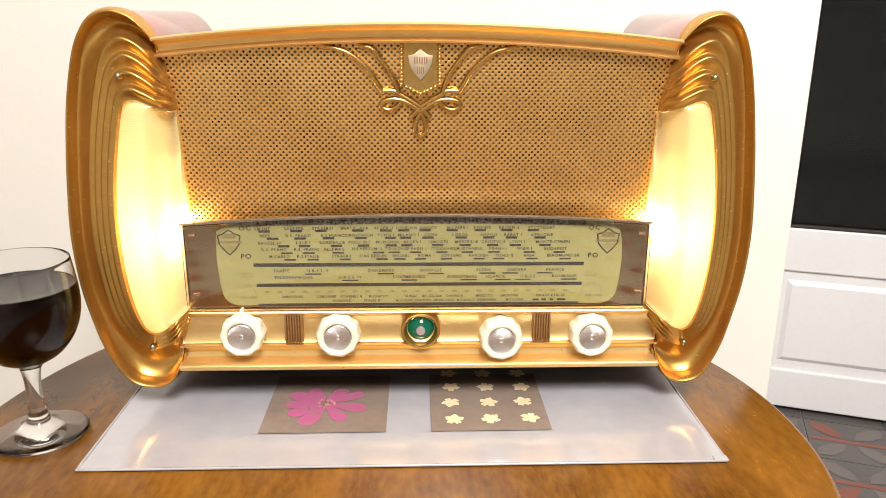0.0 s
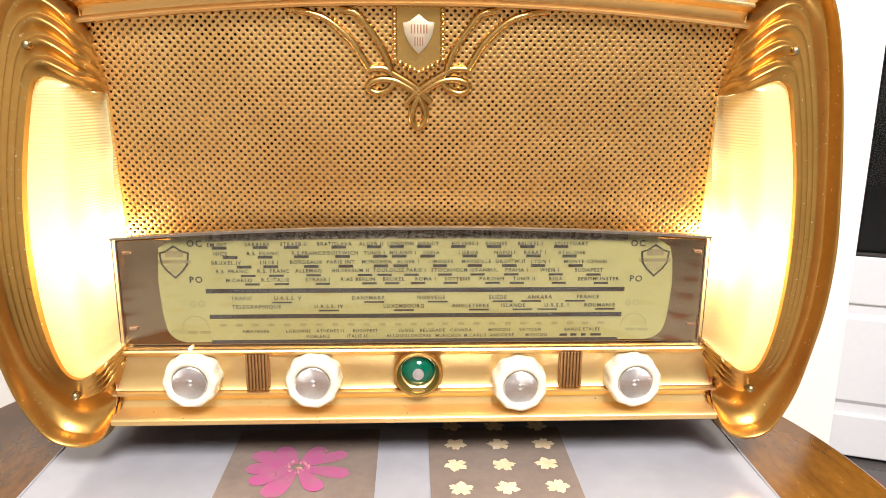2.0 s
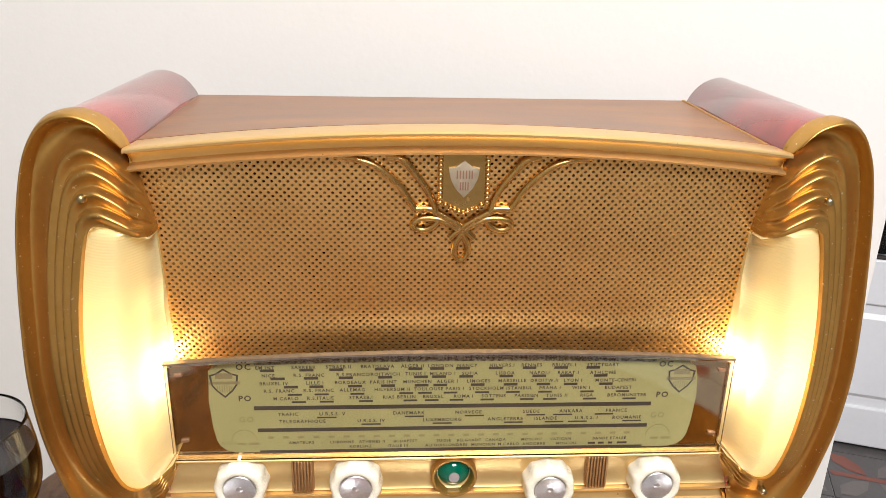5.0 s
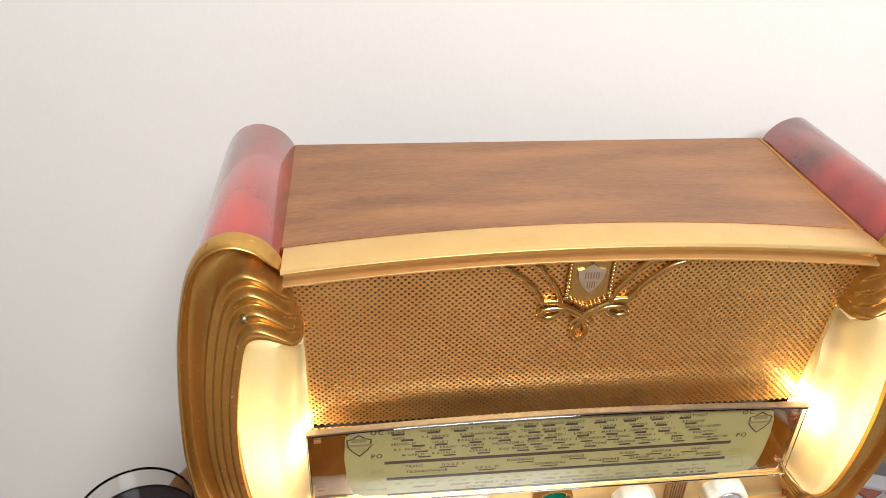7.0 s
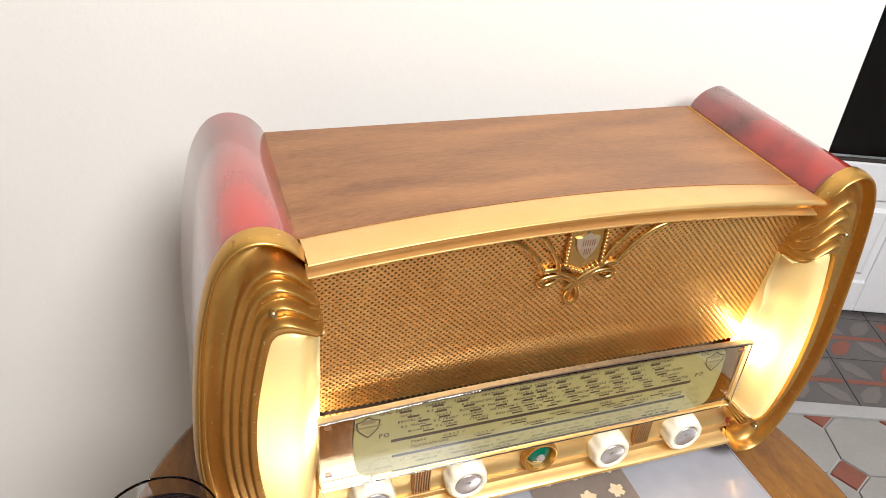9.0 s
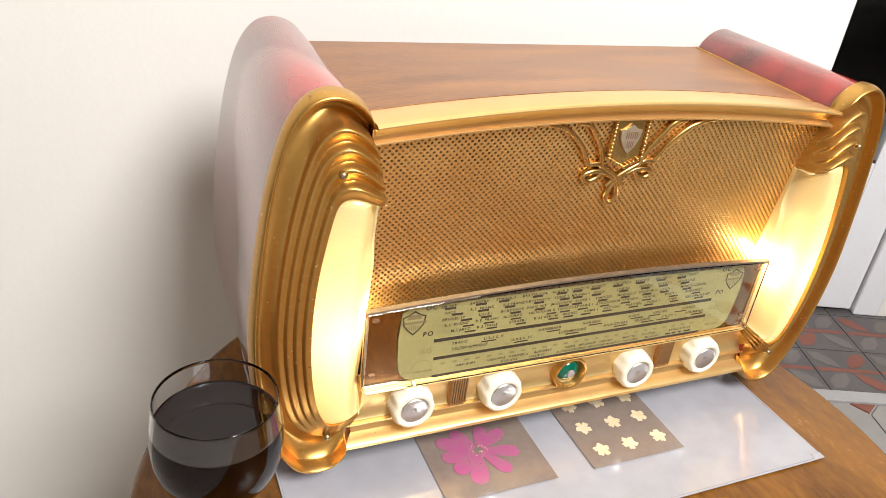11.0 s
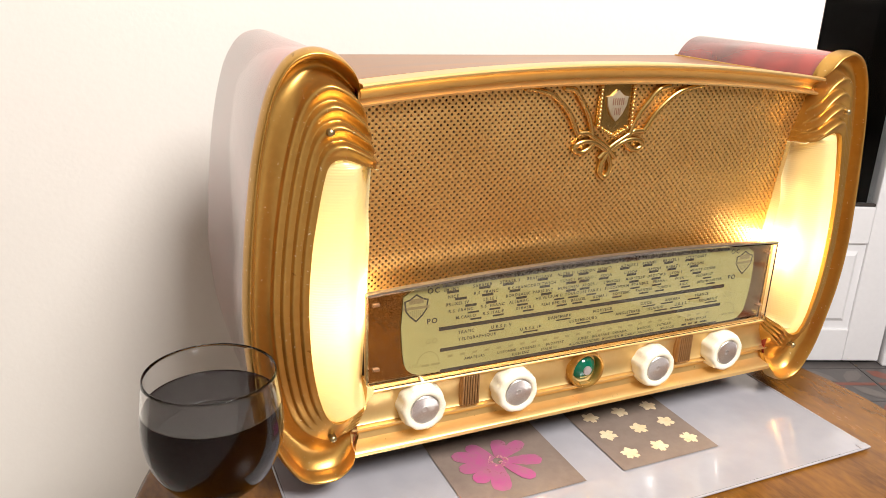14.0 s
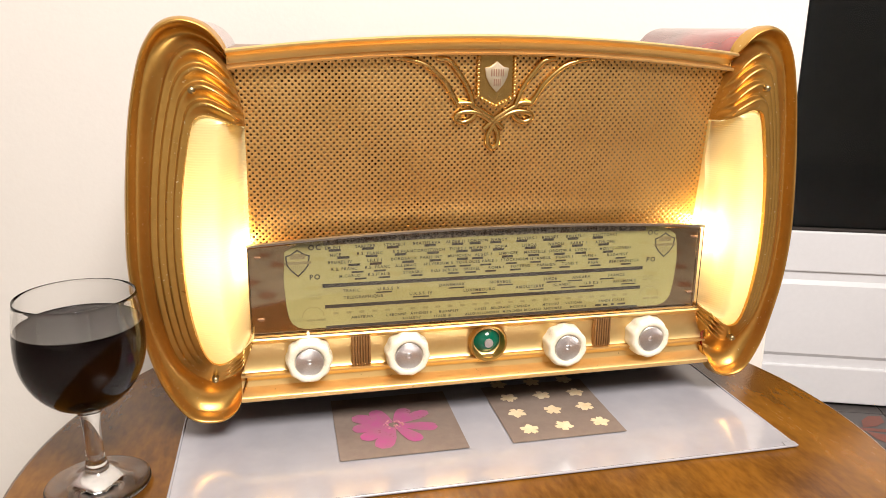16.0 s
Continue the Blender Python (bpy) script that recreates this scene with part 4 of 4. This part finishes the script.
printed("band_limits", bars_mesh([(bx + d, bz, w, 0.0016) for d, w in ((-0.012, 0.005), (-0.0055, 0.004), (0.001, 0.003), (0.009, 0.007))]), INK, "small dark printed band limits")

# dial glass with polished edge
go = []
for i in range(41):
    x = -0.187 + 0.370 * i / 40
    go.append((x, dial_top(x)))
go += [(0.183, 0.8345), (-0.187, 0.8345)]
gcen = 0.87
gl = loft("dial_glass", [[L(x, 0.0146, z) for x, z in go], [L(x, 0.0112, z) for x, z in go], [L(x * 0.996, 0.0104, gcen + (z - gcen) * 0.98) for x, z in go]], close_v=True, caps=True, degrees=15)
dial_pane = part("dial_glass", gl, DIAL_GLASS, radio, "clear dial glass with polished edges")
dial_pane.visible_shadow = False
ledge = []
for i in range(33):
    x = -0.1875 + 0.371 * i / 32
    z = dial_top(x)
    ledge.append([L(x, y, z + d) for y, d in ((0.0104, 0.0002), (0.0104, 0.0016), (0.0155, 0.0016), (0.0155, 0.0002))])
part("glass_rail", loft("glass_rail", ledge, close_v=True, caps=True, degrees=30), STRIP, radio, "thin grey metal strip over the glass")
clip = box((-0.0025, 0.0, -0.0010), (0.0025, 0.003, 0.0010), 0.0005)
clip_me = bpy.data.meshes.new("clip")
clip.to_mesh(clip_me)
clip.free()
for x in (-0.1795, 0.1765):
    for z in (0.897, 0.848):
        part("glass_clip", clip_me, RUST, radio, "small rusty glass clip", L(x, 0.0156, z))

# control panel and foot rail
prof = [(0.036, 0.8335), (0.0135, 0.8333), (0.0128, 0.8322), (0.0140, 0.8308), (0.0188, 0.8272), (0.0206, 0.8200), (0.0204, 0.8125), (0.0190, 0.8065), (0.0176, 0.8045), (0.036, 0.8045)]
rings = [[L(x, y, z) for y, z in prof] for x in (-0.196, -0.06, 0.06, 0.196)]
part("control_panel", loft("control_panel", rings, close_v=True, caps=True, degrees=35), GOLD_SATIN, radio, "pale gold control panel")
prof = [(0.038, 0.8043), (0.0175, 0.8041), (0.0150, 0.8033), (0.0150, 0.8018), (0.0185, 0.8005), (0.0200, 0.7970), (0.0185, 0.7925), (0.0140, 0.7900), (0.0095, 0.7888), (0.0083, 0.7875), (0.0085, 0.7845), (0.0105, 0.7832), (0.038, 0.7835)]
rings = [[L(x, y, z) for y, z in prof] for x in (-0.197, -0.06, 0.06, 0.197)]
part("foot_rail", loft("foot_rail", rings, close_v=True, caps=True, degrees=35), MOULDING_GOLD, radio, "bright gold coved foot rail")
for x in (-0.1042, 0.0995):
    rib = part("ribbed_plate", box(L(x - 0.0076, 0.0172, 0.8047), L(x + 0.0076, 0.036, 0.8305), 0.0006), BROWN_RIB, radio, "brown ribbed ornament")
    rib_me = box((-0.0007, 0.0142, -0.0125), (0.0007, 0.0182, 0.0125), 0.0005, 1)
    me = bpy.data.meshes.new("rib")
    rib_me.to_mesh(me)
    rib_me.free()
    for i in range(7):
        part("rib", me, BROWN_RIB, rib, at=L(x - 0.0063 + i * 0.0021, 0, 0.8175))

# knobs
KR = 0.0182
knob_rings = []
NK = 80
for r, y, scallop in ((0.5, 0.028, 0), (0.90, 0.0265, 0.3), (0.99, 0.023, 1), (1.0, 0.016, 1), (0.995, 0.008, 1), (0.955, 0.003, 0.9), (0.89, 0.0008, 0.5), (0.80, 0.0, 0.15), (0.70, 0.0002, 0), (0.625, 0.0012, 0), (0.61, 0.0028, 0), (0.05, 0.0029, 0)):
    ring = []
    for i in range(NK):
        a = 2 * math.pi * i / NK
        rr = KR * r * (1 - 0.055 * scallop * abs(math.sin(5 * a)) ** 2.0)
        ring.append((rr * math.cos(a), y, rr * math.sin(a)))
    knob_rings.append(ring)
knob_me = loft("knob", knob_rings, close_v=True, degrees=50)
cap_me = lathe("cap", [(0.0110, 0.0028), (0.0110, 0.0010), (0.0106, 0.0006), (0.0100, 0.0009), (0.0045, 0.0014), (0.0022, 0.0017), (0.0016, 0.0013), (0.0001, 0.0012)], 48, "y", 30)
nib = box((-0.0011, 0.008, 0.016), (0.0011, 0.017, 0.0215), 0.0008)
nib_me = bpy.data.meshes.new("nib")
nib.to_mesh(nib_me)
nib.free()
for i, (x, z) in enumerate(((-0.1450, 0.8140), (-0.0678, 0.8128), (0.0655, 0.8090), (0.1400, 0.8112))):
    kn = part("knob", knob_me, CREAM, radio, "cream scalloped tuning knob", m=Matrix.Translation(L(x, 0.0052, z)) @ pose(0, 0, 0, 0, 7 * i, 0))
    part("knob_cap", cap_me, SILVER, kn, "spun aluminium knob cap")
    if i == 0:
        part("pointer", nib_me, CREAM, kn, "cream pointer nib")
    part("spindle", lathe("spindle", [(0.004, 0.027), (0.004, 0.03)], 12, "y"), BRASS, kn)

# tuning eye
eye = part("eye_ring", lathe("eye_ring", [(0.0160, 0.010), (0.0160, 0.002), (0.0152, 0.0), (0.0138, 0.0004), (0.0118, 0.005), (0.0112, 0.009)], 48, "y", 40), GOLD, radio, "gold ring round the green tuning eye", L(-0.0005, 0.0128, 0.8155))
part("eye_glass", lathe("eye_glass", [(0.0001, 0.0012), (0.003, 0.0014), (0.006, 0.0024), (0.009, 0.0045), (0.0114, 0.0082)], 40, "y", 60), EYE_GLASS, eye, "domed green tuning eye glass")
part("eye_pupil", lathe("eye_pupil", [(0.0001, -0.0002), (0.0036, 0.0004), (0.0038, 0.0022)], 24, "y"), material("eye_pupil", (0.35, 0.30, 0.28), 0.3), eye, "greyish pupil cap")

# mains lead behind the radio
lead = thing("mains_lead", (-0.20, 0.185, TOP), "white plastic mains lead leaving the back of the radio", "cable")
part("cord", tube("cord", [tuple(p) for p in spline([(0.03, -0.010, 0.06), (0.02, 0.010, 0.055), (0.005, 0.016, 0.04), (-0.006, 0.012, 0.02), (-0.002, 0.008, 0.005), (0.02, 0.004, 0.0032), (0.05, 0.0, 0.0032)], 40)], 0.0026, 8), CABLE, lead)
